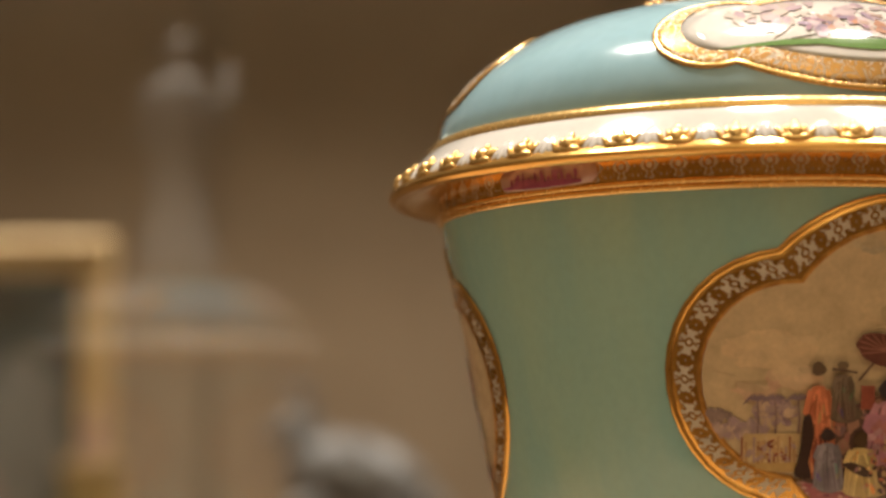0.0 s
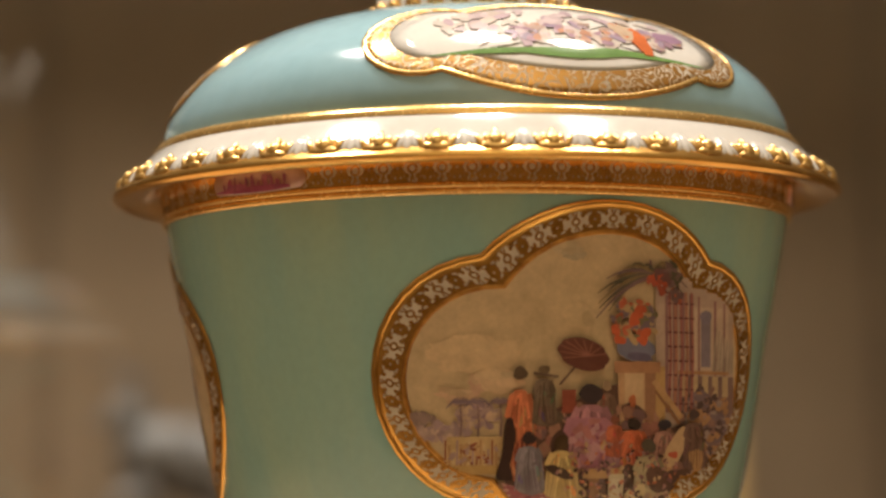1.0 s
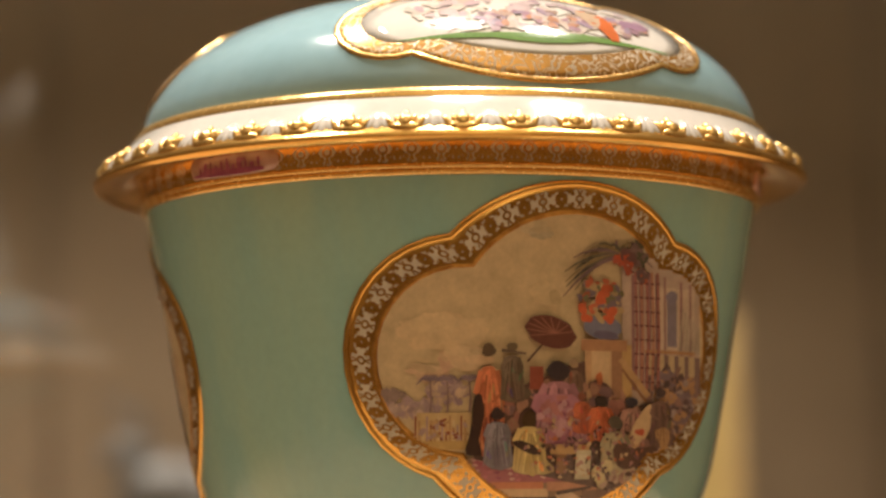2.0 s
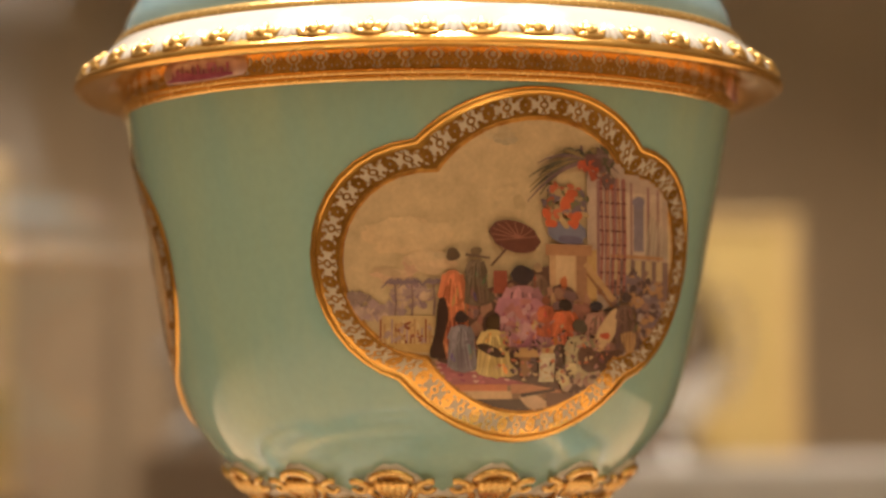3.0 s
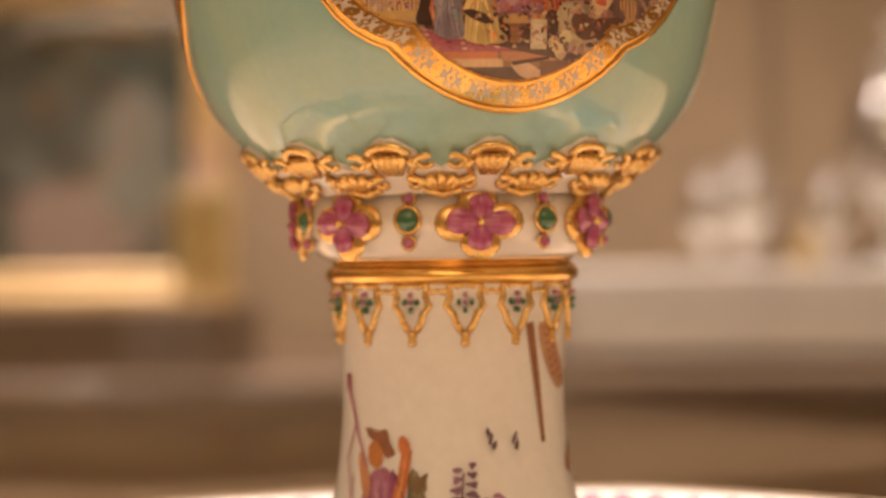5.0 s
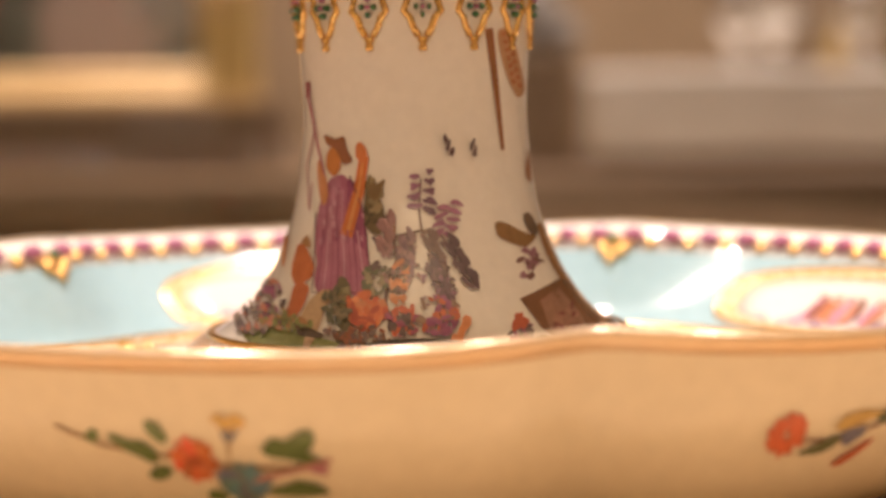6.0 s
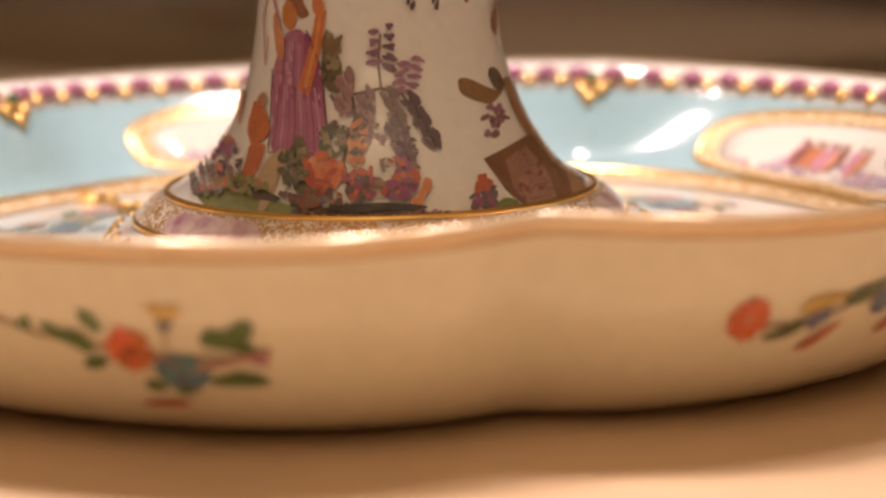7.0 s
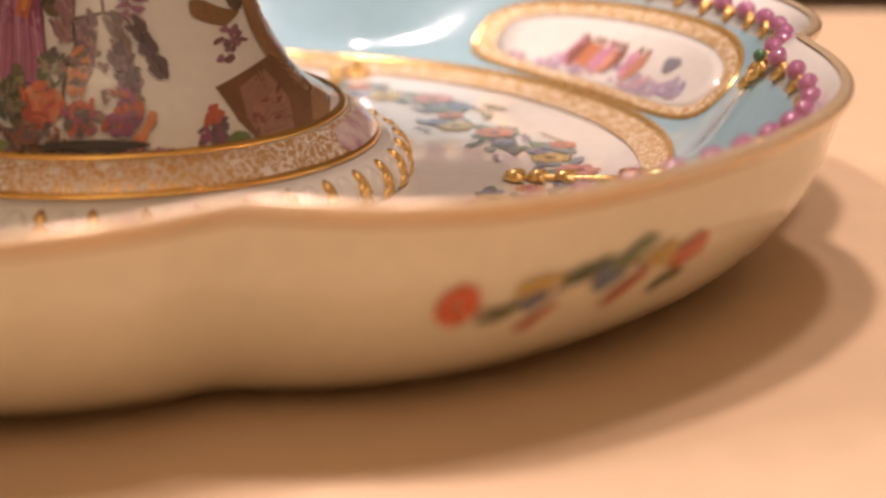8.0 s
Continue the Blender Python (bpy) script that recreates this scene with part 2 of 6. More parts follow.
class Skin:
    """A turned surface on which paintings lie: (th, s) with s along the profile by height or radius."""

    def __init__(self, profile, by=1):
        self.p = np.array(sorted(profile, key=lambda q: q[by]))
        self.by = by

    def rz(self, s):
        k = self.by
        return np.interp(s, self.p[:, k], self.p[:, 0]), np.interp(s, self.p[:, k], self.p[:, 1])

    def __call__(self, th, s, off):
        r, z = self.rz(s)
        r1, z1 = self.rz(s - 0.001)
        r2, z2 = self.rz(s + 0.001)
        dr, dz = r2 - r1, z2 - z1
        n = math.hypot(dr, dz) or 1.0
        nr, nz = (dz / n, -dr / n) if self.by == 1 else (-dz / n, dr / n)
        return Vector(((r + nr * off) * math.sin(th), -(r + nr * off) * math.cos(th), z + nz * off))


class ArcSkin:
    """A turned surface by the length along its profile, from the profile's start."""

    def __init__(self, profile):
        self.p = np.array(profile)
        self.s = np.concatenate([[0], np.cumsum(np.hypot(*np.diff(self.p, axis=0).T))])

    def __call__(self, th, s, off):
        r, z = np.interp(s, self.s, self.p[:, 0]), np.interp(s, self.s, self.p[:, 1])
        dr = np.interp(s + 0.001, self.s, self.p[:, 0]) - np.interp(s - 0.001, self.s, self.p[:, 0])
        dz = np.interp(s + 0.001, self.s, self.p[:, 1]) - np.interp(s - 0.001, self.s, self.p[:, 1])
        n = math.hypot(dr, dz) or 1.0
        r, z = r + dz / n * off, z - dr / n * off
        return Vector((r * math.sin(th), -r * math.cos(th), z))


class Painting:
    """Strokes of pigment laid on a skin round a middle (th0, s0); u along the ring, v along the profile, in metres."""

    def __init__(self, skin, th0, s0, radius, off=0.0005):
        self.bm, self.skin, self.th0, self.s0, self.radius, self.off = bmesh.new(), skin, th0, s0, radius, off
        self.layer = self.bm.loops.layers.float_color.new("pigment")
        self.rng = random.Random(round(th0 * 1000) + 7)
        self.lift, self.coat, self.grain = 0.0, 0.0000025, 1.0

    def at(self, u, v):
        return self.skin(self.th0 + u / self.radius, self.s0 + v, self.off + self.lift)

    def shape(self, outline, colour, rings=1):
        """A filled patch of pigment, cut fine enough to follow the surface."""
        self.lift += self.coat
        g, fine = self.grain, []
        for (x0, y0), (x1, y1) in zip(outline, outline[1:] + outline[:1]):
            m = max(1, math.ceil(math.hypot(x1 - x0, y1 - y0) * g / 0.0013))
            fine += [(x0 + (x1 - x0) * k / m, y0 + (y1 - y0) * k / m) for k in range(m)]
        outline = fine
        cu, cv = (sum(q[i] for q in outline) / len(outline) for i in (0, 1))
        rings = max(1, math.ceil(max(math.hypot(u - cu, v - cv) for u, v in outline) * g / 0.0013))
        mid = self.bm.verts.new(self.at(cu, cv))
        last = None
        for k in range(1, rings + 1):
            f = k / rings
            ring = [self.bm.verts.new(self.at(cu + (u - cu) * f, cv + (v - cv) * f)) for u, v in outline]
            n = len(ring)
            for i in range(n):
                face = self.bm.faces.new((mid, ring[i], ring[(i + 1) % n]) if last is None else (last[i], ring[i], ring[(i + 1) % n], last[(i + 1) % n]))
                for lp in face.loops:
                    lp[self.layer] = (*colour, 1)
            last = ring

    def blob(self, u, v, a, b, colour, turn=0.0, rough=0.18, n=12):
        g, ct, st = self.rng, math.cos(turn), math.sin(turn)
        ph, q = g.random() * 6.3, g.choice((2, 3))
        pts = []
        for k in range(n):
            t = 2 * math.pi * k / n
            f = 1 + rough * math.sin(q * t + ph) + g.uniform(-rough, rough) * 0.6
            x, y = a * f * math.cos(t), b * f * math.sin(t)
            pts.append((u + x * ct - y * st, v + x * st + y * ct))
        j = 1 + g.uniform(-0.12, 0.12)
        self.shape(pts, tuple(c * j for c in colour))

    def stroke(self, pts, w0, w1, colour):
        self.lift += self.coat
        cuts = [max(2, math.ceil(math.hypot(q[0] - p[0], q[1] - p[1]) * self.grain / 0.0013)) for p, q in zip(pts, pts[1:])]
        pts = [(p[0] + (q[0] - p[0]) * k / m, p[1] + (q[1] - p[1]) * k / m) for p, q, m in zip(pts, pts[1:], cuts) for k in range(m)] + [pts[-1]]
        left, right = [], []
        for i, (u, v) in enumerate(pts):
            a, b = pts[max(i - 1, 0)], pts[min(i + 1, len(pts) - 1)]
            d = math.hypot(b[0] - a[0], b[1] - a[1]) or 1
            w = w0 + (w1 - w0) * i / (len(pts) - 1)
            nu, nv = -(b[1] - a[1]) / d * w / 2, (b[0] - a[0]) / d * w / 2
            left.append(self.bm.verts.new(self.at(u + nu, v + nv)))
            right.append(self.bm.verts.new(self.at(u - nu, v - nv)))
        for i in range(len(pts) - 1):
            f = self.bm.faces.new((left[i], left[i + 1], right[i + 1], right[i]))
            for lp in f.loops:
                lp[self.layer] = (*colour, 1)

    def box(self, u0, v0, u1, v1, colour, lean=0.0):
        n = 4
        pts = [(u0 + (u1 - u0) * k / n, v0) for k in range(n)] + [(u1 + lean * k / n, v0 + (v1 - v0) * k / n) for k in range(n)]
        pts += [(u1 + lean + (u0 - u1) * k / n, v1) for k in range(n)] + [(u0 + lean * (1 - k / n), v1 + (v0 - v1) * k / n) for k in range(n)]
        self.shape(pts, colour)

    def bush(self, u, v, a, b, colours, count, size):
        full, self.coat = self.coat, self.coat * 0.25
        for _ in range(count):
            t, d = self.rng.random() * 6.3, math.sqrt(self.rng.random())
            self.blob(u + a * d * math.cos(t), v + b * d * math.sin(t), size * self.rng.uniform(0.6, 1.4), size * self.rng.uniform(0.4, 1.0), self.rng.choice(colours), self.rng.random() * 3, 0.3, 8)
        self.coat = full

    def draped(self, u, v, h, robe, cap, under):
        """A robed stand-in: a plain tapering robe shape under a round cap shape."""
        self.blob(u, v + h * 0.36, h * 0.2, h * 0.4, robe, self.rng.uniform(-0.15, 0.15), 0.1)
        self.blob(u + h * 0.03, v + h * 0.14, h * 0.17, h * 0.15, under, 0, 0.15)
        self.blob(u - h * 0.05, v + h * 0.52, h * 0.13, h * 0.1, tuple(c * 1.3 for c in robe), 0.6, 0.2)
        self.blob(u + h * 0.1, v + h * 0.42, h * 0.1, h * 0.06, tuple(c * 0.6 for c in robe), -0.5, 0.2)
        self.blob(u, v + h * 0.86, h * 0.09, h * 0.1, cap, 0, 0.1)

    def done(self, name, parent, label=""):
        return part(name, self.bm, PAINT, parent, label)


class Cartoon(Painting):
    """Strokes given on a flat drawing sheet (x to the right, y down) that is wrapped round a skin.
    sheet: (x of the axis, y and height of one level, metres per step, steps per metre, distance, azimuth)."""

    sheet = None

    def place(self, x, y):
        cx, cy, z0, step, k, d, turn = self.sheet
        z, a = z0 - (y - cy) * step, 0.0
        r = float(self.skin.rz(z)[0])
        for _ in range(8):
            a = math.asin(max(-0.999, min(0.999, (x - cx) * (1 - r / d * math.cos(a)) / (k * r))))
        return a + turn, z

    def at(self, x, y):
        th, z = self.place(x, y)
        return self.skin(th, z, self.off + self.lift)

    def shape(self, outline, colour, rings=1):
        """Patches drawn with few corners get them rounded off, as a brush does."""
        if len(outline) <= 9:
            for _ in range(2):
                outline = [(p[0] + (q[0] - p[0]) * f, p[1] + (q[1] - p[1]) * f) for p, q in zip(outline, outline[1:] + outline[:1]) for f in (0.2, 0.8)]
        super().shape(outline, colour, rings)

    def robe(self, x, top, bottom, w, colour, cap, under):
        """A plain tapering robe shape with a round cap shape over it."""
        h, w = bottom - top, w * 1.14
        self.blob(x + w * 0.25, bottom - h * 0.12, w * 1.15, h * 0.15, tuple(c * 0.8 for c in colour), 0, 0.12)
        self.shape([(x - w * 0.5, top + h * 0.16), (x + w * 0.45, top + h * 0.16), (x + w * 0.85, top + h * 0.5), (x + w, bottom), (x - w * 0.9, bottom), (x - w * 0.8, top + h * 0.5)], colour, 2)
        self.blob(x + w * 0.2, bottom - h * 0.18, w * 0.6, h * 0.2, under)
        self.blob(x - w * 0.35, top + h * 0.4, w * 0.3, h * 0.2, tuple(min(1.0, c * 1.3) for c in colour), 0.3)
        self.blob(x + w * 0.5, top + h * 0.42, w * 0.28, h * 0.16, tuple(c * 0.65 for c in colour), -0.4)
        for _ in range(5):
            self.blob(x + self.rng.uniform(-0.7, 0.7) * w, top + h * self.rng.uniform(0.3, 0.95), w * 0.12, h * 0.1, tuple(c * self.rng.uniform(0.5, 1.5) for c in colour), self.rng.uniform(-0.5, 0.5))
        for k in range(7):
            a, j = (k - 3) / 3.2, self.rng.uniform(-0.12, 0.12)
            tone = self.rng.choice((0.55, 0.72, 1.2, 1.4))
            self.stroke([(x + a * w * 0.4, top + h * (0.22 + 0.1 * self.rng.random())), (x + (a * 0.65 + j) * w, top + h * 0.5), (x + (a * 0.85 - j) * w, bottom - h * 0.05 * self.rng.random())], w * 0.1, w * 0.05, tuple(min(0.8, c * tone) for c in colour))
        for k in (-1, 1):
            self.stroke([(x + k * w * 0.48, top + h * 0.2), (x + k * w * 0.8, top + h * 0.4), (x + k * w * 0.2, top + h * 0.5)], w * 0.26, w * 0.16, tuple(min(0.8, c * (0.75 if k > 0 else 1.2)) for c in colour))
        self.blob(x, top + 2, w * 0.42, w * 0.4, cap, 0, 0.1)

    def clip(self, outline):
        """Trim away what runs over the panel's outline (u, v round its middle)."""
        n = len(outline)
        drop = []
        for face in self.bm.faces:
            c = face.calc_center_median()
            u, v = (math.atan2(c.x, -c.y) - self.th0) * 0.067, c.z - 0.19
            inside = False
            for i in range(n):
                (x1, y1), (x2, y2) = outline[i - 1], outline[i]
                if (y1 > v) != (y2 > v) and u < (x2 - x1) * (v - y1) / (y2 - y1) + x1:
                    inside = not inside
            if not inside:
                drop.append(face)
        bmesh.ops.delete(self.bm, geom=drop, context="FACES")


def cartoon(skin, sheet, seed, off):
    c = Cartoon(skin, seed, 0.0, 1.0, off)
    c.sheet, c.grain = sheet, 0.0002
    return c


def arc3(a, b, c, n):
    """Points from a to c on the circle through a, b, c (c left out)."""
    (ax, ay), (bx, by), (cx, cy) = a, b, c
    d = 2 * (ax * (by - cy) + bx * (cy - ay) + cx * (ay - by))
    ux = ((ax * ax + ay * ay) * (by - cy) + (bx * bx + by * by) * (cy - ay) + (cx * cx + cy * cy) * (ay - by)) / d
    uy = ((ax * ax + ay * ay) * (cx - bx) + (bx * bx + by * by) * (ax - cx) + (cx * cx + cy * cy) * (bx - ax)) / d
    r, t0, tm, t1 = math.hypot(ax - ux, ay - uy), *(math.atan2(y - uy, x - ux) for x, y in (a, b, c))
    sweep, mid = (t1 - t0) % (2 * math.pi), (tm - t0) % (2 * math.pi)
    if mid > sweep:
        sweep -= 2 * math.pi
    return [(ux + r * math.cos(t0 + sweep * k / n), uy + r * math.sin(t0 + sweep * k / n)) for k in range(n)]


def quatrefoil(w, top, bottom, cu, cv, lu, lv, n=16):
    """Outline of a four-lobed panel: half width w, upper cusps (cu, cv), lower cusps (lu, lv)."""
    a, b, c, d = (-cu, cv), (cu, cv), (lu, lv), (-lu, lv)
    m = (cv + lv) / 2
    return arc3(a, (0, top), b, n) + arc3(b, (w, m), c, n) + arc3(c, (0, bottom), d, n) + arc3(d, (-w, m), a, n)


def patch(skin, th0, s0, radius, outline, off, rings=10, hole=None):
    """A sheet on a skin within an outline, or between it and a hole's outline, with its edge turned down to the skin."""
    bm = bmesh.new()
    n, last = len(outline), None
    start = 0 if hole is None else 1
    inner = hole or [(0.0, 0.0)] * n
    for k in range(0, rings + 2):
        f = min(k, rings) / rings
        if k == 0 and hole is None:
            mid = bm.verts.new(skin(th0, s0, off))
            continue
        o = off if k <= rings else -0.0002
        ring = [bm.verts.new(skin(th0 + (i[0] + (q[0] - i[0]) * f) / radius, s0 + i[1] + (q[1] - i[1]) * f, o)) for q, i in zip(outline, inner)]
        if last is not None:
            for j in range(n):
                bm.faces.new((last[j], last[(j + 1) % n], ring[(j + 1) % n], ring[j]))
        elif hole is None:
            for j in range(n):
                bm.faces.new((mid, ring[j], ring[(j + 1) % n]))
        last = ring
    return bm


def bead_line(skin, th0, s0, radius, outline, off, size):
    """A raised fillet along an outline."""
    bm = bmesh.new()
    n = len(outline)
    rings = []
    for i, (u, v) in enumerate(outline):
        a, b = outline[i - 1], outline[(i + 1) % n]
        d = math.hypot(b[0] - a[0], b[1] - a[1]) or 1
        nu, nv = -(b[1] - a[1]) / d, (b[0] - a[0]) / d
        rings.append([bm.verts.new(skin(th0 + (u + nu * x * size) / radius, s0 + v + nv * x * size, off + y * size * 0.7)) for x, y in ((-1, 0), (-0.6, 0.8), (0.6, 0.8), (1, 0))])
    for i in range(n):
        a, b = rings[i], rings[(i + 1) % n]
        for k in range(3):
            bm.faces.new((a[k], a[k + 1], b[k + 1], b[k]))
    return bm


class BorderSkin:
    """A closed border on a skin: th runs along its outer edge in metres, s across it towards the inner edge."""

    def __init__(self, skin, th0, s0, radius, outer, inner):
        self.skin, self.th0, self.s0, self.radius = skin, th0, s0, radius
        self.o, self.i = np.array(outer + outer[:1]), np.array(inner + inner[:1])
        mid = (self.o + self.i) / 2
        self.a = np.concatenate([[0], np.cumsum(np.hypot(*np.diff(mid, axis=0).T))])
        self.w = float(np.hypot(*(self.o - self.i).T).mean())

    def __call__(self, th, s, off):
        a, f = th % self.a[-1], s / self.w
        o = [np.interp(a, self.a, self.o[:, k]) for k in (0, 1)]
        i = [np.interp(a, self.a, self.i[:, k]) for k in (0, 1)]
        return self.skin(self.th0 + (o[0] + (i[0] - o[0]) * f) / self.radius, self.s0 + o[1] + (i[1] - o[1]) * f, off)


class RingSkin:
    """A band round a turned skin: th along it in metres, s up from its lower edge."""

    def __init__(self, skin, radius, low, w):
        self.skin, self.radius, self.low, self.w = skin, radius, low, w
        self.a = [2 * math.pi * radius]

    def __call__(self, th, s, off):
        return self.skin(th / self.radius, self.low + s, off)


def openwork(skin, parent, pitch, off, lo=0.2, hi=0.86, seed=3):
    """Pale reserved cells along a gilt border, crossed by gilt scrolls, rings and four-petalled flowers."""
    length, w = float(skin.a[-1]), skin.w
    n = max(3, round(length / pitch))
    step = length / n
    pale, gilt = Painting(skin, 0.0, 0.0, 1.0, off), Painting(skin, 0.0, 0.0, 1.0, off + 0.00006)
    pale.coat = gilt.coat = 0.0
    g = random.Random(seed)
    h, m = (hi - lo) * w, (hi + lo) / 2 * w
    for k in range(n):
        u, e = (k + 0.5) * step, step * 0.44
        top, low = m + h * 0.5, m - h * 0.5
        pale.shape([(u - e, low + h * 0.1), (u - e * 0.55, low + h * 0.16), (u - e * 0.25, low), (u + e * 0.25, low), (u + e * 0.55, low + h * 0.16), (u + e, low + h * 0.1), (u + e * 0.72, m), (u + e, top - h * 0.1), (u + e * 0.5, top - h * 0.14), (u + e * 0.2, top), (u - e * 0.2, top), (u - e * 0.5, top - h * 0.14), (u - e, top - h * 0.1), (u - e * 0.72, m)], (1, 1, 1))
        r = h * 0.17
        ring = [(u + r * math.cos(a), m + r * math.sin(a)) for a in [j * math.pi / 5 for j in range(11)]]
        gilt.stroke(ring, h * 0.1, h * 0.1, (1, 1, 1))
        for su in (-1, 1):
            for sv in (-1, 1):
                turn = g.uniform(-0.25, 0.25)
                pts = []
                for j in range(8):
                    a, q = turn + j * 0.75, h * (0.2 - 0.02 * j)
                    pts.append((u + su * (e * 0.5 + q * math.cos(a) * 0.8), m + sv * (h * 0.26 + q * math.sin(a) * 0.75)))
                gilt.stroke(pts, h * 0.11, h * 0.06, (1, 1, 1))
                gilt.blob(u + su * e * 0.5, m + sv * h * 0.27, h * 0.06, h * 0.06, (1, 1, 1), 0, 0.1, 7)
        gilt.stroke([(u - e * 0.15, low), (u, m - r), (u + e * 0.12, low + h * 0.04)], h * 0.09, h * 0.07, (1, 1, 1))
        gilt.stroke([(u + e * 0.15, top), (u, m + r), (u - e * 0.12, top - h * 0.04)], h * 0.09, h * 0.07, (1, 1, 1))
        for j in range(4):
            a = j * math.pi / 2 + 0.785
            gilt.blob(k * step + h * 0.2 * math.cos(a), m + h * 0.2 * math.sin(a), h * 0.17, h * 0.13, (1, 1, 1), a, 0.08, 9)
        pale.blob(k * step, m, h * 0.06, h * 0.06, (1, 1, 1), 0, 0.1, 7)
    part("reserved_glaze", pale.bm, RESERVE, parent, "pale openwork in the gilding")
    part("gilt_openwork", gilt.bm, LEAFGOLD, parent, "gilt scrolls and flowers")


# ---- setting ----
TABLE = 0.0065


def slab(name, lo, hi, mat, label, bevel=0.0):
    return solid(name, box(bmesh.new(), lo, hi, bevel), mat, label, name.split("_")[0], kind="structure", smooth=False)


slab("floor", (-3.2, -3.6, -1.1), (3.2, 4.2, -1.0), BOARDS, "dark brown wooden gallery floor")
slab("ceiling", (-3.2, -3.6, 2.6), (3.2, 4.2, 2.7), GALLERY, "unseen tan plaster gallery ceiling, bouncing the fill uplight")
slab("wall_south", (-3.2, -3.7, -1.0), (3.2, -3.6, 2.6), GALLERY, "dim brown plaster gallery wall")
slab("wall_west", (-3.3, -3.6, -1.0), (-3.2, 4.2, 2.6), GALLERY, "dim brown plaster gallery wall")
slab("wall_east", (3.2, -3.6, -1.0), (3.3, 4.2, 2.6), GALLERY, "dim brown plaster gallery wall")
slab("wall_north", (-3.2, 4.1, -1.0), (3.2, 4.2, 2.6), WALL, "tan fabric-lined wall behind the display cases")

# case plinth with the round-edged cream top
plinth = thing("plinth", "cream painted display plinth under the dish", "plinth", kind="structure")
part("plinth_top", box(bmesh.new(), (-0.62, -0.36, TABLE - 0.03), (0.42, 0.27, TABLE), 0.004), CLOTH, plinth, smooth=False)
part("plinth_body", box(bmesh.new(), (-0.6, -0.34, -1.0), (0.4, 0.25, TABLE - 0.03)), CLOTH, plinth, smooth=False)

# glass pane behind the cup, set askew to the view
pane = solid("window_1", box(bmesh.new(), (-0.9, -0.003, -0.2), (0.9, 0.003, 1.0)), GLASS, "clear glass back pane of the display case", "glass pane", kind="structure", smooth=False)
pane.matrix_world = Matrix.Translation((-0.0955, 0.366, 0.0)) @ Matrix.Rotation(radians(14.6), 4, "Z")
pane.visible_shadow = False

# ---- covered cup ----
BOWL = [(0.0335, 0.1345), (0.041, 0.1385), (0.049, 0.1455), (0.0565, 0.1545), (0.0612, 0.1655), (0.0652, 0.184), (0.068, 0.2), (0.0705, 0.212), (0.0735, 0.228), (0.0745, 0.2385)]
bowl_profile = smooth_profile(BOWL, 6)
bowl_skin = Skin(bowl_profile)
cup = thing("covered_cup", "turquoise porcelain cup with gilt-framed painted panels on a flared stem", "cup")
inside = [(r - 0.0035, z + 0.003) for r, z in reversed(bowl_profile)]
part("bowl", lathe(bowl_profile + inside, 160), TURQ, cup, "turquoise glazed bowl")
# gilt band under the rim
band = [(r + 0.0004, z) for r, z in bowl_profile if z > 0.2291]
band_part = part("rim_band", lathe([(0.0735, 0.2292)] + band + [(0.0742, 0.2386)], 160), LEAFGOLD, cup, "gilt band with pale scrollwork")
for z in (0.2294, 0.2307, 0.2375):
    r = float(bowl_skin.rz(z)[0])
    part("gilt_line", lathe([(r + 0.0002, z - 0.0007), (r + 0.0009, z - 0.0004), (r + 0.0009, z + 0.0004), (r + 0.0002, z + 0.0007)], 160), GOLD, cup)
band_skin = Skin(band)
openwork(RingSkin(band_skin, 0.0741, 0.2309, 0.0066), band_part, 0.0062, 0.00006, 0.1, 0.95)
for th in (-0.8, 1.35, 2.6, -2.4):
    o = quatrefoil(0.0135, 0.0026, -0.0026, 0.012, 0.0022, 0.012, -0.0022, 8)
    tile = part("band_reserve", patch(band_skin, th, 0.234, 0.0745, o, 0.0005, 3), BLUSH, cup, "small purple landscape reserve")
    p = Painting(band_skin, th, 0.234, 0.0745, 0.0008)
    p.blob(0, -0.0017, 0.0115, 0.0007, (0.32, 0.08, 0.17), 0, 0.1)
    p.blob(-0.006, -0.0011, 0.004, 0.0008, (0.4, 0.12, 0.2), 0.1)
    for k in range(11):
        p.blob(-0.0095 + k * 0.0018, -0.0008 + (k * 5 % 3) * 0.0003, 0.0004 + 0.0003 * (k % 2), 0.0009 + 0.0004 * (k % 3), (0.34, 0.1, 0.18))
    p.blob(0.0035, 0.0007, 0.0013, 0.0007, (0.38, 0.14, 0.2))
    p.done("reserve_painting", tile)

PANEL = dict(w=0.049, top=0.0372, bottom=-0.0381, cu=0.0255, cv=0.0258, lu=0.0302, lv=-0.0246)
PANEL_IN = dict(w=0.0425, top=0.0312, bottom=-0.032, cu=0.0212, cv=0.0198, lu=0.0235, lv=-0.0202)
BOWL_SHEET = (742, 332, 0.192, 0.0001215, 7225, 0.57, -0.035)
STEM_SHEET = (790, 490, 0.0787, 0.0001298, 7420, 0.555, 0.071)
SKY = (0.62, 0.485, 0.3)


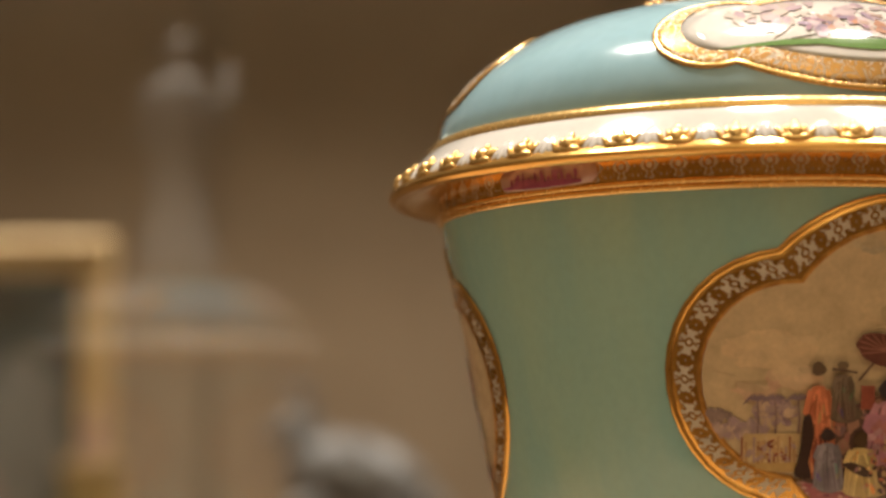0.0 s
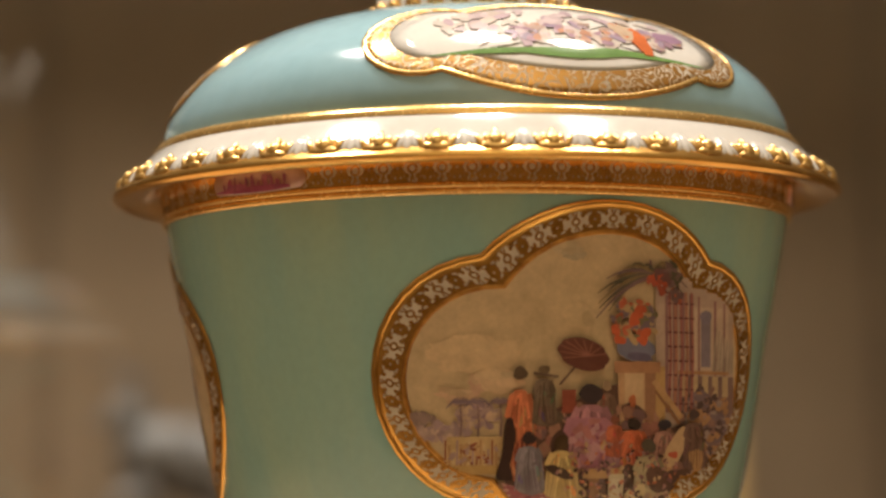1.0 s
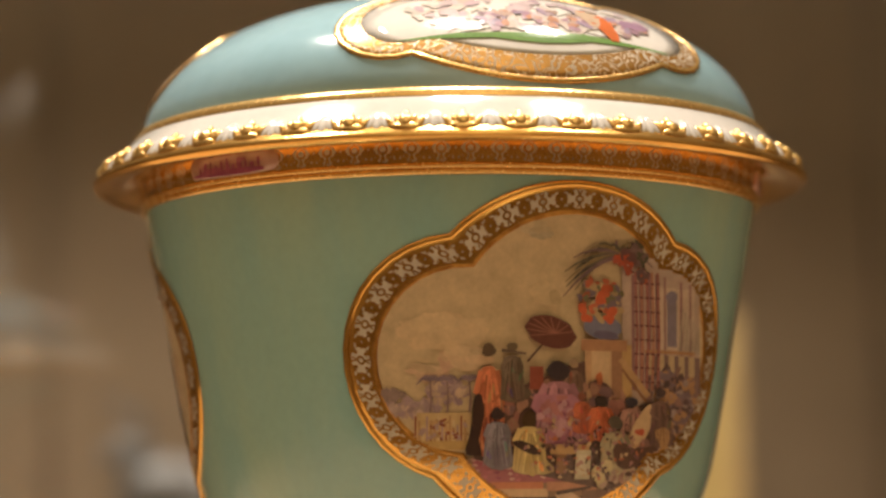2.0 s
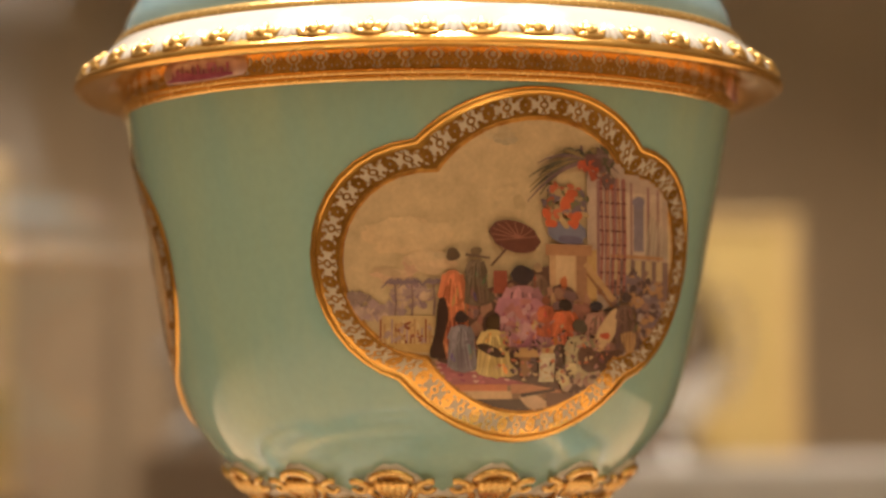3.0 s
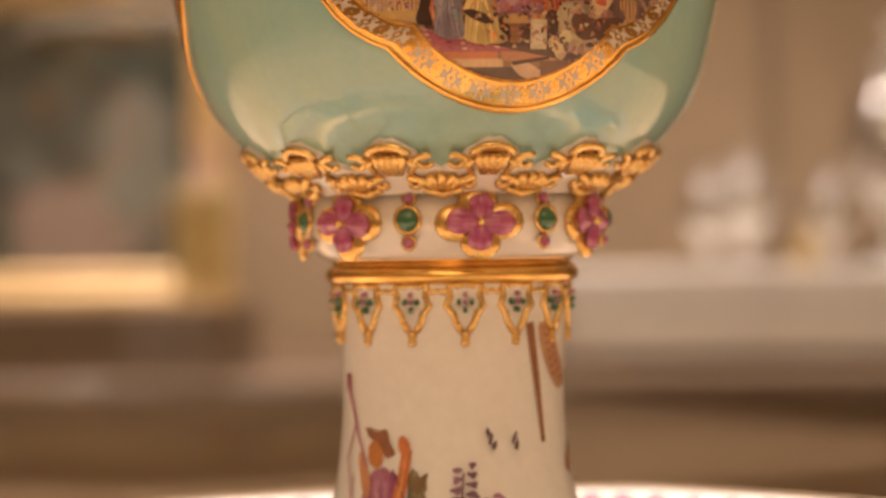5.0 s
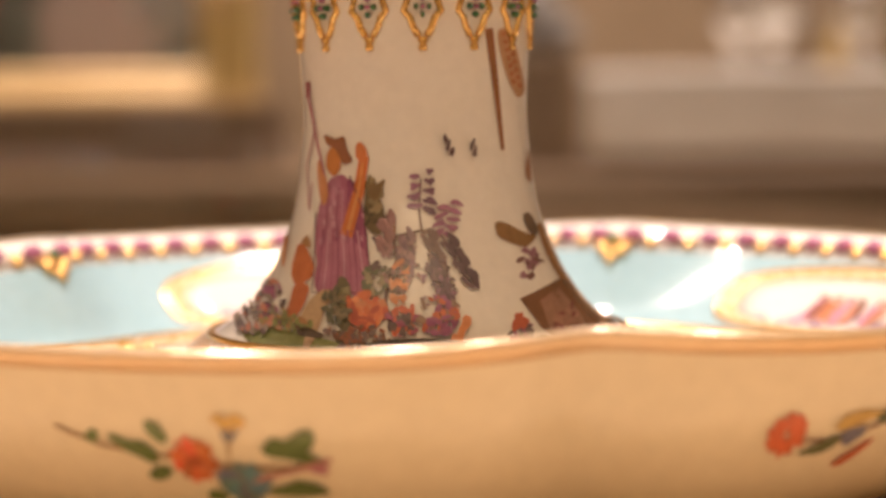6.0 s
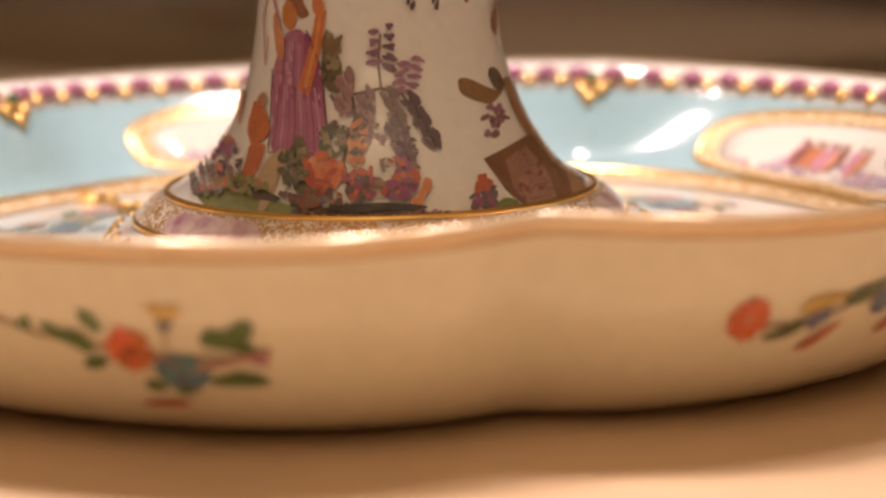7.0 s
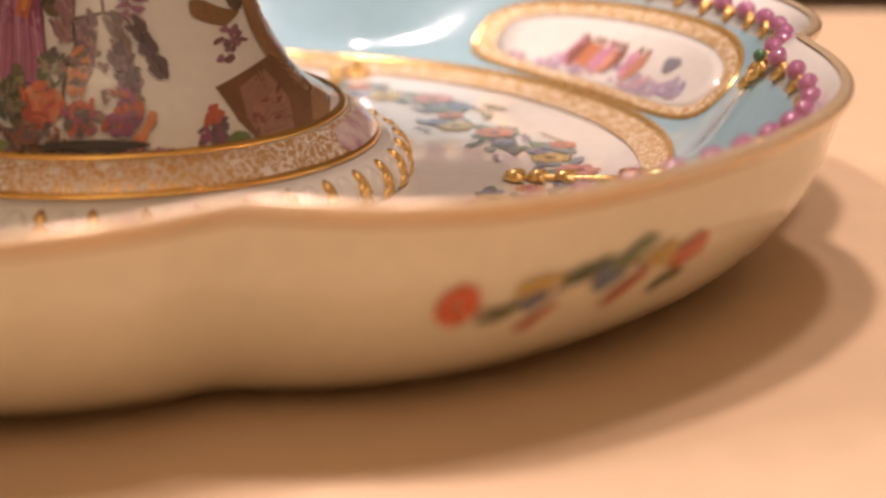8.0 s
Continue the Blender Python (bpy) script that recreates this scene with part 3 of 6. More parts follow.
def bowl_panel(th0, full):
    outer, inner = quatrefoil(**PANEL), quatrefoil(**PANEL_IN)
    base = part("painted_panel", patch(bowl_skin, th0, 0.19, 0.067, inner, 0.0003, 12), WHITE, cup, "white panel painted with a garden scene")
    border = part("panel_border", patch(bowl_skin, th0, 0.19, 0.067, outer, 0.0005, 4, inner), LEAFGOLD, cup, "gilt border pierced with pale scrollwork")
    openwork(BorderSkin(bowl_skin, th0, 0.19, 0.067, outer, inner), border, 0.0078, 0.00056)
    part("panel_fillet", bead_line(bowl_skin, th0, 0.19, 0.067, outer, 0.0002, 0.0008), LEAFGOLD, base)
    part("panel_fillet", bead_line(bowl_skin, th0, 0.19, 0.067, inner, 0.0003, 0.00055), DARKGOLD, base)
    p = Painting(bowl_skin, th0, 0.19, 0.067, 0.00042)
    p.shape([(u * 0.985, v * 0.985) for u, v in inner], SKY, 10)
    p.done("panel_ground", base)
    if full:
        p = cartoon(bowl_skin, BOWL_SHEET, th0, 0.00055)
        # far shore: soft clouds, trees, pale buildings
        for u, v, a, b, c in ((690, 300, 90, 40, (0.67, 0.51, 0.315)), (845, 118, 34, 15, (0.56, 0.46, 0.3)), (860, 130, 26, 12, (0.5, 0.42, 0.29)), (870, 235, 32, 26, (0.63, 0.49, 0.3)), (665, 370, 44, 18, (0.64, 0.45, 0.3)), (697, 352, 20, 20, (0.62, 0.41, 0.29)), (730, 345, 50, 24, (0.65, 0.48, 0.31))):
            for k in range(9):
                w = 0.55 + 0.05 * k
                d = (k % 3 - 1) * 0.012
                p.blob(u + a * 0.6 * math.cos(k * 2.4) * (k / 9), v + b * 0.6 * math.sin(k * 2.4) * (k / 9), a * (1 - w * 0.6), b * (1 - w * 0.6), tuple(x * 0.5 + y * 0.5 + d for x, y in zip(c, SKY)) if k % 2 else c, 0.1, 0.25, 16)
        p.bush(598, 412, 26, 12, ((0.3, 0.22, 0.2), (0.4, 0.3, 0.27)), 30, 8)
        p.bush(640, 432, 45, 14, ((0.4, 0.29, 0.3), (0.48, 0.36, 0.32), (0.55, 0.4, 0.33)), 60, 8)
        p.bush(700, 405, 38, 20, ((0.36, 0.25, 0.28), (0.45, 0.33, 0.31), (0.52, 0.38, 0.28)), 55, 8)
        for u in (668, 697, 735):
            p.stroke([(u, 445), (u + 2, 415), (u, 385)], 4, 3, (0.28, 0.19, 0.18))
            for k in range(9):
                a = 0.1 + k * 0.37
                p.stroke([(u, 384), (u + 14 * math.cos(a), 382 - 9 * math.sin(a)), (u + 24 * math.cos(a), 392 - 8 * math.sin(a))], 4, 1.5, (0.26, 0.19, 0.22))
        p.box(640, 490, 745, 440, (0.6, 0.43, 0.22), 6)
        for k in range(16):
            p.box(642 + k * 6.5, 492, 645 + k * 6.5, 446 + (k % 3) * 8, ((0.3, 0.1, 0.06), (0.45, 0.26, 0.13), (0.64, 0.5, 0.3), (0.4, 0.28, 0.3))[k % 4])
        p.bush(690, 470, 45, 18, ((0.28, 0.1, 0.06), (0.5, 0.32, 0.16), (0.42, 0.3, 0.28)), 36, 5)
        p.box(640, 505, 755, 489, (0.55, 0.37, 0.15))
        # pavilion with columns and an arch
        p.box(1005, 510, 1150, 165, (0.5, 0.38, 0.31))
        p.box(1052, 330, 1140, 215, (0.58, 0.45, 0.35))
        for u, w in ((1022, 6), (1036, 9), (1052, 6), (1066, 8), (1082, 4), (1112, 5), (1130, 4)):
            p.box(u, 400, u + w, 190 + abs(u - 1050) * 0.2, (0.32, 0.18, 0.18))
        p.box(1088, 320, 1106, 235, (0.26, 0.22, 0.27))
        p.blob(1097, 232, 9.5, 14, (0.22, 0.19, 0.25))
        for k in range(7):
            p.stroke([(1110 + k * 6, 330), (1118 + k * 5, 250 + k * 5)], 4, 2, (0.38, 0.33, 0.27))
        p.stroke([(1046, 330), (1140, 330)], 6, 6, (0.46, 0.26, 0.14))
        p.box(1046, 480, 1150, 336, (0.24, 0.16, 0.15))
        for k in range(5):
            p.box(1052 + k * 19, 372, 1063 + k * 19, 336, (0.55, 0.42, 0.26))
        p.bush(1095, 415, 45, 60, ((0.12, 0.08, 0.08), (0.3, 0.18, 0.15), (0.22, 0.16, 0.18), (0.45, 0.26, 0.14), (0.36, 0.28, 0.26)), 120, 8)
        # bamboo and palm
        for k in range(5):
            u = 1028 + k * 10
            p.stroke([(u, 400), (u + 4, 300), (u + 1, 190)], 5, 4, ((0.36, 0.15, 0.13), (0.45, 0.22, 0.15))[k % 2])
            for j in range(8):
                p.blob(u + 2, 385 - j * 25, 4, 2, (0.18, 0.07, 0.07))
        for k in range(26):
            a = 0.55 + k * 0.115
            c, s = math.cos(a), math.sin(a)
            ln = 92 + 16 * math.sin(k * 2.3) - (25 if k < 5 else 0)
            p.stroke([(995 + (k % 3) * 4 + c * ln * f, 165 - s * ln * 0.72 * f + 52 * f * f) for f in (0.05, 0.3, 0.55, 0.8, 1.0)], 8, 1.5, ((0.13, 0.11, 0.07), (0.2, 0.13, 0.14), (0.27, 0.2, 0.1), (0.1, 0.09, 0.07))[k % 4])
        p.bush(1030, 160, 22, 18, ((0.1, 0.09, 0.06), (0.2, 0.13, 0.12)), 22, 8)
        p.bush(1010, 172, 18, 22, ((0.5, 0.1, 0.05), (0.4, 0.1, 0.06), (0.16, 0.08, 0.08)), 26, 7)
        p.bush(1038, 196, 12, 12, ((0.45, 0.12, 0.06), (0.16, 0.1, 0.1)), 12, 6)
        # pedestal, blue bowl of flowers
        p.box(936, 450, 1002, 318, (0.56, 0.36, 0.21))
        p.box(948, 440, 982, 330, (0.64, 0.46, 0.28))
        p.blob(961, 390, 6, 26, (0.55, 0.18, 0.08))
        p.box(984, 450, 1003, 330, (0.36, 0.2, 0.12))
        p.box(1003, 470, 1020, 320, (0.52, 0.34, 0.15))
        p.box(930, 332, 1012, 312, (0.46, 0.25, 0.14))
        p.stroke([(1000, 345), (1050, 410)], 10, 10, (0.52, 0.33, 0.17))
        p.stroke([(1002, 362), (1046, 420)], 5, 5, (0.3, 0.16, 0.09))
        p.blob(968, 290, 36, 20, (0.21, 0.21, 0.3), 0, 0.06, 18)
        p.blob(975, 304, 22, 8, (0.16, 0.14, 0.22))
        p.bush(966, 240, 40, 36, ((0.45, 0.13, 0.07), (0.2, 0.15, 0.18), (0.2, 0.18, 0.1), (0.5, 0.36, 0.2)), 80, 8)
        for u, v in ((970, 232), (964, 242), (985, 262), (980, 275), (932, 258), (940, 275), (976, 222)):
            p.blob(u, v, 10, 9, (0.55, 0.13, 0.06), 0.4)
        # parasol
        p.stroke([(835, 352), (880, 300)], 4, 3, (0.12, 0.06, 0.05))
        p.shape([(876 + 44 * math.cos(a) * (1 + 0.05 * math.cos(8 * a)), 300 + 28 * math.sin(a) + 0.2 * 44 * math.cos(a)) for a in [k * math.pi / 14 for k in range(28)]], (0.16, 0.065, 0.05), 2)
        for k in range(9):
            a = 2.6 + k * 0.42
            p.stroke([(884, 303), (876 + 41 * math.cos(a), 300 + 26 * math.sin(a) + 8 * math.cos(a))], 2, 2, (0.33, 0.15, 0.11))
        # terrace and carpet
        p.box(720, 590, 1060, 520, (0.3, 0.18, 0.11))
        p.box(735, 562, 905, 515, (0.4, 0.12, 0.15), 8)
        for k in range(40):
            p.blob(742 + (k * 37) % 165, 522 + (k * 13) % 36, 5, 2.5, ((0.6, 0.34, 0.32), (0.28, 0.06, 0.12), (0.5, 0.16, 0.2))[k % 3])
        p.box(760, 572, 862, 560, (0.56, 0.2, 0.1))
        p.box(768, 586, 870, 572, (0.62, 0.42, 0.24))
        p.box(790, 606, 930, 586, (0.1, 0.065, 0.05))
        p.box(868, 576, 955, 560, (0.5, 0.24, 0.14))
        p.shape([(880, 580), (905, 574), (945, 600), (915, 608), (895, 600)], (0.6, 0.42, 0.28))
        p.stroke([(885, 580), (945, 570)], 7, 5, (0.08, 0.05, 0.04))
        p.box(930, 600, 1010, 575, (0.2, 0.11, 0.08))
        # shaded ground of the company
        p.shape([(742, 520), (738, 470), (760, 420), (800, 400), (850, 385), (900, 360), (935, 350), (940, 450), (1000, 440), (1050, 420), (1090, 440), (1060, 520), (1000, 580), (900, 560)], (0.13, 0.075, 0.06))
        p.bush(900, 450, 130, 65, ((0.12, 0.07, 0.06), (0.3, 0.14, 0.11), (0.2, 0.12, 0.12), (0.36, 0.2, 0.14)), 130, 11)
        # robed stand-ins, plain shapes of colour
        p.robe(768, 330, 515, 26, (0.58, 0.2, 0.1), (0.13, 0.09, 0.06), (0.3, 0.09, 0.06))
        p.shape([(742, 410), (755, 405), (762, 440), (748, 500), (760, 515), (724, 514), (738, 470)], (0.06, 0.035, 0.03))
        p.robe(808, 325, 420, 20, (0.19, 0.14, 0.1), (0.22, 0.16, 0.1), (0.14, 0.09, 0.07))
        p.stroke([(790, 332), (832, 338)], 6, 4, (0.16, 0.11, 0.08))
        p.box(838, 400, 862, 360, (0.3, 0.09, 0.06))
        p.robe(915, 352, 440, 18, (0.24, 0.15, 0.11), (0.4, 0.28, 0.18), (0.16, 0.09, 0.08))
        p.robe(888, 365, 495, 40, (0.42, 0.21, 0.25), (0.06, 0.045, 0.05), (0.36, 0.15, 0.22))
        p.blob(885, 440, 40, 38, (0.43, 0.2, 0.26), 0.2)
        p.bush(888, 445, 34, 32, ((0.52, 0.3, 0.33), (0.34, 0.12, 0.18), (0.46, 0.2, 0.2)), 34, 9)
        p.robe(928, 410, 475, 16, (0.5, 0.15, 0.08), (0.3, 0.12, 0.08), (0.4, 0.12, 0.08))
        p.robe(962, 418, 490, 24, (0.54, 0.15, 0.07), (0.05, 0.035, 0.03), (0.42, 0.1, 0.06))
        p.robe(1016, 418, 500, 22, (0.36, 0.2, 0.16), (0.05, 0.04, 0.05), (0.5, 0.32, 0.18))
        p.shape([(1020, 500), (1012, 470), (1046, 420), (1060, 430), (1045, 480)], (0.62, 0.44, 0.26))
        p.blob(1031, 473, 9, 6, (0.5, 0.12, 0.07))
        p.robe(1068, 400, 500, 20, (0.18, 0.11, 0.09), (0.09, 0.06, 0.06), (0.5, 0.3, 0.14))
        p.robe(782, 440, 535, 24, (0.25, 0.22, 0.25), (0.06, 0.04, 0.04), (0.22, 0.18, 0.22))
        p.robe(836, 448, 545, 28, (0.62, 0.46, 0.2), (0.09, 0.055, 0.03), (0.55, 0.4, 0.15))
        p.blob(832, 500, 24, 9, (0.08, 0.05, 0.04), 0.3)
        p.box(872, 512, 940, 495, (0.5, 0.31, 0.14))
        p.box(882, 545, 900, 512, (0.3, 0.16, 0.08))
        p.box(914, 555, 940, 505, (0.58, 0.5, 0.34), 3)
        p.box(920, 548, 934, 513, (0.66, 0.58, 0.42), 2)
        p.robe(986, 455, 560, 28, (0.36, 0.3, 0.19), (0.1, 0.08, 0.06), (0.48, 0.4, 0.24))
        p.blob(1000, 515, 22, 20, (0.14, 0.08, 0.06))
        p.blob(962, 545, 16, 26, (0.56, 0.46, 0.26), 0.3)
        p.bush(930, 500, 110, 55, ((0.5, 0.18, 0.1), (0.2, 0.1, 0.1), (0.55, 0.38, 0.22), (0.1, 0.06, 0.05), (0.4, 0.22, 0.2)), 150, 4)
        p.bush(1000, 560, 40, 22, ((0.12, 0.07, 0.06), (0.32, 0.18, 0.14), (0.48, 0.34, 0.26)), 40, 7)
        p.clip(inner)
        p.done("scene_painting", base)
        return
    p = Painting(bowl_skin, th0, 0.19, 0.067, 0.00055)
    p.rng = random.Random(31)
    for k in range(9):
        p.draped(-0.03 + k * 0.007, -0.02, 0.013, p.rng.choice(((0.3, 0.1, 0.12), (0.4, 0.24, 0.12), (0.16, 0.1, 0.1))), (0.1, 0.06, 0.05), (0.3, 0.1, 0.14))
    p.bush(0.005, -0.005, 0.026, 0.016, ((0.2, 0.12, 0.1), (0.45, 0.16, 0.16), (0.25, 0.16, 0.14)), 120, 0.002)
    p.done("scene_painting", base)


bowl_panel(0.28, True)
bowl_panel(-1.9, False)
bowl_panel(2.6, False)

# scalloped gilt lace under the bowl
LACES = 13


def lace_edge(th):
    c = 0.5 + 0.5 * math.cos((th - 0.24) * LACES)
    return 0.0062 * c ** 0.85 + 0.0005 * math.sin((th - 0.24) * LACES * 3) ** 2


lace = bmesh.new()
rows = []
for i in range(9):
    row = []
    for k in range(LACES * 16):
        th = 2 * math.pi * k / (LACES * 16)
        s = 0.1352 + (0.0049 + lace_edge(th)) * min(i, 7) / 7
        off = 0.0011 if i < 8 else -0.0003
        row.append(lace.verts.new(bowl_skin(th, s, off)))
    rows.append(row)
for a, b in zip(rows, rows[1:]):
    for k in range(len(a)):
        lace.faces.new((a[k], a[(k + 1) % len(a)], b[(k + 1) % len(a)], b[k]))
lace_part = part("lace_collar", lace, WHITE, cup, "scalloped white and gilt relief collar")


def tube(bm, pts, r0, r1, seg=6, flat=1.0):
    """A bent rod of changing thickness along points in the x, z plane."""
    rings, n = [], len(pts)
    for k, (x, y, z) in enumerate(pts):
        a, b = Vector(pts[max(k - 1, 0)]), Vector(pts[min(k + 1, n - 1)])
        d = (b - a).normalized()
        side = d.cross(Vector((0, 1, 0))).normalized()
        r = r0 + (r1 - r0) * k / (n - 1)
        rings.append([bm.verts.new(Vector((x, y, z)) + side * r * math.cos(q) + Vector((0, 1, 0)) * r * flat * math.sin(q)) for q in [2 * math.pi * j / seg for j in range(seg)]])
    for a, b in zip(rings, rings[1:]):
        for j in range(seg):
            bm.faces.new((a[j], a[(j + 1) % seg], b[(j + 1) % seg], b[j]))
    for ring in (rings[0], rings[-1]):
        bm.faces.new(ring)


def lace_piece(name, rods, mat):
    """Rods drawn flat, then laid on the foot of the bowl over the collar."""
    bm = bmesh.new()
    for pts, r0, r1 in rods:
        tube(bm, pts, r0 * 1.12, r1 * 1.12)
    on_bowl(bm)
    return mesh_of(bm, name, mat)


def on_bowl(bm):
    for v in bm.verts:
        v.co = bowl_skin(v.co.x * 1.5 / 0.0445, 0.1386 + v.co.z * 0.84, 0.0009 + v.co.y)


def scroll(cx, cz, r, start, turns, side):
    """Points of a curl that winds inwards."""
    n = 12
    return [(cx + side * r * (1 - 0.7 * k / n) * math.cos(start + turns * k / n), 0.0008, cz + r * (1 - 0.7 * k / n) * math.sin(start + turns * k / n)) for k in range(n + 1)]


shell_rods = [([(0.0026 * math.cos(a), 0.0009, 0.0062 + 0.0023 * math.sin(a)) for a in [math.pi * k / 8 for k in range(9)]], 0.0007, 0.0007)]
shell_rods += [([(0.0006 * k, 0.0006, 0.0012), (0.0011 * k, 0.0013, 0.004), (0.0012 * k, 0.001, 0.0064)], 0.0004, 0.00062) for k in (-1.6, -0.8, 0, 0.8, 1.6)]
curl_rods = [(scroll(s * 0.0052, 0.0042, 0.0019, 1.2, 5.2, s), 0.0007, 0.0004) for s in (-1, 1)]
curl_rods += [([(s * 0.0022, 0.0009, 0.0012), (s * 0.0042, 0.001, -0.0004), (s * 0.0062, 0.0008, 0.0008)], 0.0008, 0.0005) for s in (-1, 1)]
fan_rods = [([(k * 0.0004, 0.0006, -0.0026), (k * 0.0011, 0.0013, -0.0006), (k * 0.0018, 0.001, 0.0016 - 0.0003 * k * k)], 0.0004, 0.0007) for k in (-2, -1, 0, 1, 2)]
fan_rods += [(scroll(s * 0.0046, -0.0008, 0.0013, 2.4, 4.6, s), 0.0006, 0.0004) for s in (-1, 1)]
shell_rods += [([(s * 0.0028, 0.0009, 0.0052), (s * 0.0034, 0.0011, 0.0036), (s * 0.0026, 0.0009, 0.002)], 0.0006, 0.0005) for s in (-1, 1)]
fan_rods += [([(-0.0034, 0.0009, -0.0022), (0.0, 0.0011, -0.0034), (0.0034, 0.0009, -0.0022)], 0.0006, 0.0006)]
shell_piece, curl_piece, fan_piece = lace_piece("gilt_shell", shell_rods, GOLD), lace_piece("gilt_scroll", curl_rods, GOLD), lace_piece("gilt_fan", fan_rods, GOLD)
# dark gilt bump standing in for the shade inside each shell's opening
pit = bmesh.new()
ball(pit, (0, 0.0004, 0.0072), (0.0017, 0.0006, 0.001), None, 10, 6)
on_bowl(pit)
pit_piece = mesh_of(pit, "opening_shade", DARKGOLD)
for k in range(LACES):
    th = 0.24 + k * 2 * math.pi / LACES
    for mesh, dth in ((shell_piece, 0), (pit_piece, 0), (curl_piece, 0), (fan_piece, math.pi / LACES)):
        ob = part(mesh.name.split(".")[0], mesh, None, lace_part)
        ob.matrix_local = Matrix.Rotation(th + dth, 4, "Z")

# jewelled knop
knop = part("knop", lathe(smooth_profile([(0.0325, 0.136), (0.034, 0.1345), (0.0352, 0.132), (0.036, 0.128), (0.0346, 0.124), (0.0322, 0.1209), (0.0295, 0.1195)], 5), 128), WHITE, cup, "white knop set with enamel flowers")
part("gilt_ring", lathe(smooth_profile([(0.0325, 0.1358), (0.0335, 0.1353), (0.0338, 0.1346), (0.0328, 0.134)], 3), 128), DARKGOLD, knop)


def flower_plate():
    bm = bmesh.new()
    for k in range(4):
        a = k * math.pi / 2 + 0.05
        ball(bm, (0.0043 * math.cos(a) * 1.12, 0, 0.0038 * math.sin(a)), (0.0042, 0.0014, 0.0037), None, 12, 8)
    return mesh_of(bm, "gilt_setting", GOLD)


def petal_mesh():
    bm = bmesh.new()
    vs = ball(bm, (0.0031, 0.0011, 0), (0.0031, 0.0011, 0.0027), None, 14, 10)
    for v in vs:
        v.co.y += 0.0005 * math.cos(v.co.z * 1900) * (1 if v.co.y > 0.001 else 0)
        v.co.z *= 0.62 + v.co.x / 0.0062 * 0.55
    return mesh_of(bm, "petal", RUBY)


def gem_mesh(name, a, b, mat):
    bm = bmesh.new()
    ball(bm, (0, 0.0008, 0), (a, 0.0016, b), None, 12, 8)
    return mesh_of(bm, name, mat)


def ring_mesh(name, a, b, w, mat):
    bm = bmesh.new()
    rings = []
    for k in range(20):
        t = 2 * math.pi * k / 20
        rings.append([bm.verts.new(((a + w * math.cos(q)) * math.cos(t), 0.0006 + w * math.sin(q), (b + w * math.cos(q)) * math.sin(t))) for q in (0, 1.57, 3.14, 4.71)])
    for k in range(20):
        for q in range(4):
            bm.faces.new((rings[k][q], rings[k][(q + 1) % 4], rings[(k + 1) % 20][(q + 1) % 4], rings[(k + 1) % 20][q]))
    return mesh_of(bm, name, mat)


plate_m, petal_m, eye_m = flower_plate(), petal_mesh(), gem_mesh("flower_eye", 0.0009, 0.0009, GOLD)
green_m, small_m, greenring_m = gem_mesh("green_gem", 0.0025, 0.0026, GREEN), gem_mesh("pink_gem", 0.0013, 0.0012, RUBY), ring_mesh("gem_setting", 0.0028, 0.0029, 0.0006, GOLD)
smallring_m = ring_mesh("gem_setting", 0.0014, 0.0014, 0.0005, GOLD)
for k in range(7):
    th = 0.223 + k * 2 * math.pi / 7
    setting = part("gilt_setting", plate_m, None, knop, "gilt four-lobed setting")
    setting.matrix_local = around(th, 0.0354, 0.1278) @ Matrix.Diagonal((1.14, 1, 1.14, 1))
    for q in range(4):
        ob = part("petal", petal_m, None, setting, "purple enamel petal")
        ob.matrix_local = Matrix.Translation((0, 0.0009, 0)) @ Matrix.Rotation(q * math.pi / 2 + 0.05, 4, "Y") @ Matrix.Diagonal(((1.12, 0.92)[q % 2], 1, 1, 1))
    ob = part("flower_eye", eye_m, None, setting)
    ob.matrix_local = Matrix.Translation((0, 0.0018, 0))
    th2 = th + math.pi / 7
    for mesh, ring, z, r in ((green_m, greenring_m, 0.1285, 0.0361), (small_m, smallring_m, 0.1333, 0.0346), (small_m, smallring_m, 0.1233, 0.0352)):
        ob = part("gem", mesh, None, knop, "green enamel gem" if mesh is green_m else "small pink gem")
        ob.matrix_local = around(th2, r, z)
        ob = part("gem_setting", ring, None, knop)
        ob.matrix_local = around(th2, r, z)

# gilt collar and pendants
part("gilt_collar", lathe(smooth_profile([(0.0288, 0.1203), (0.0292, 0.1196), (0.0284, 0.1186), (0.0284, 0.118), (0.0297, 0.1172), (0.0303, 0.1158), (0.0297, 0.1145), (0.0284, 0.1138), (0.0281, 0.113)], 4), 128), LEAFGOLD, cup, "moulded gilt collar")
STEM = [(0.0284, 0.1138), (0.0275, 0.108), (0.027, 0.0985), (0.0266, 0.088), (0.027, 0.078), (0.0293, 0.0622), (0.0343, 0.0487), (0.0408, 0.0395), (0.0462, 0.0355), (0.0492, 0.034)]
stem_profile = smooth_profile(STEM, 6)
stem_skin = Skin(stem_profile)
stem = part("stem", lathe(stem_profile, 128), WHITE, cup, "white flared stem painted with plants")


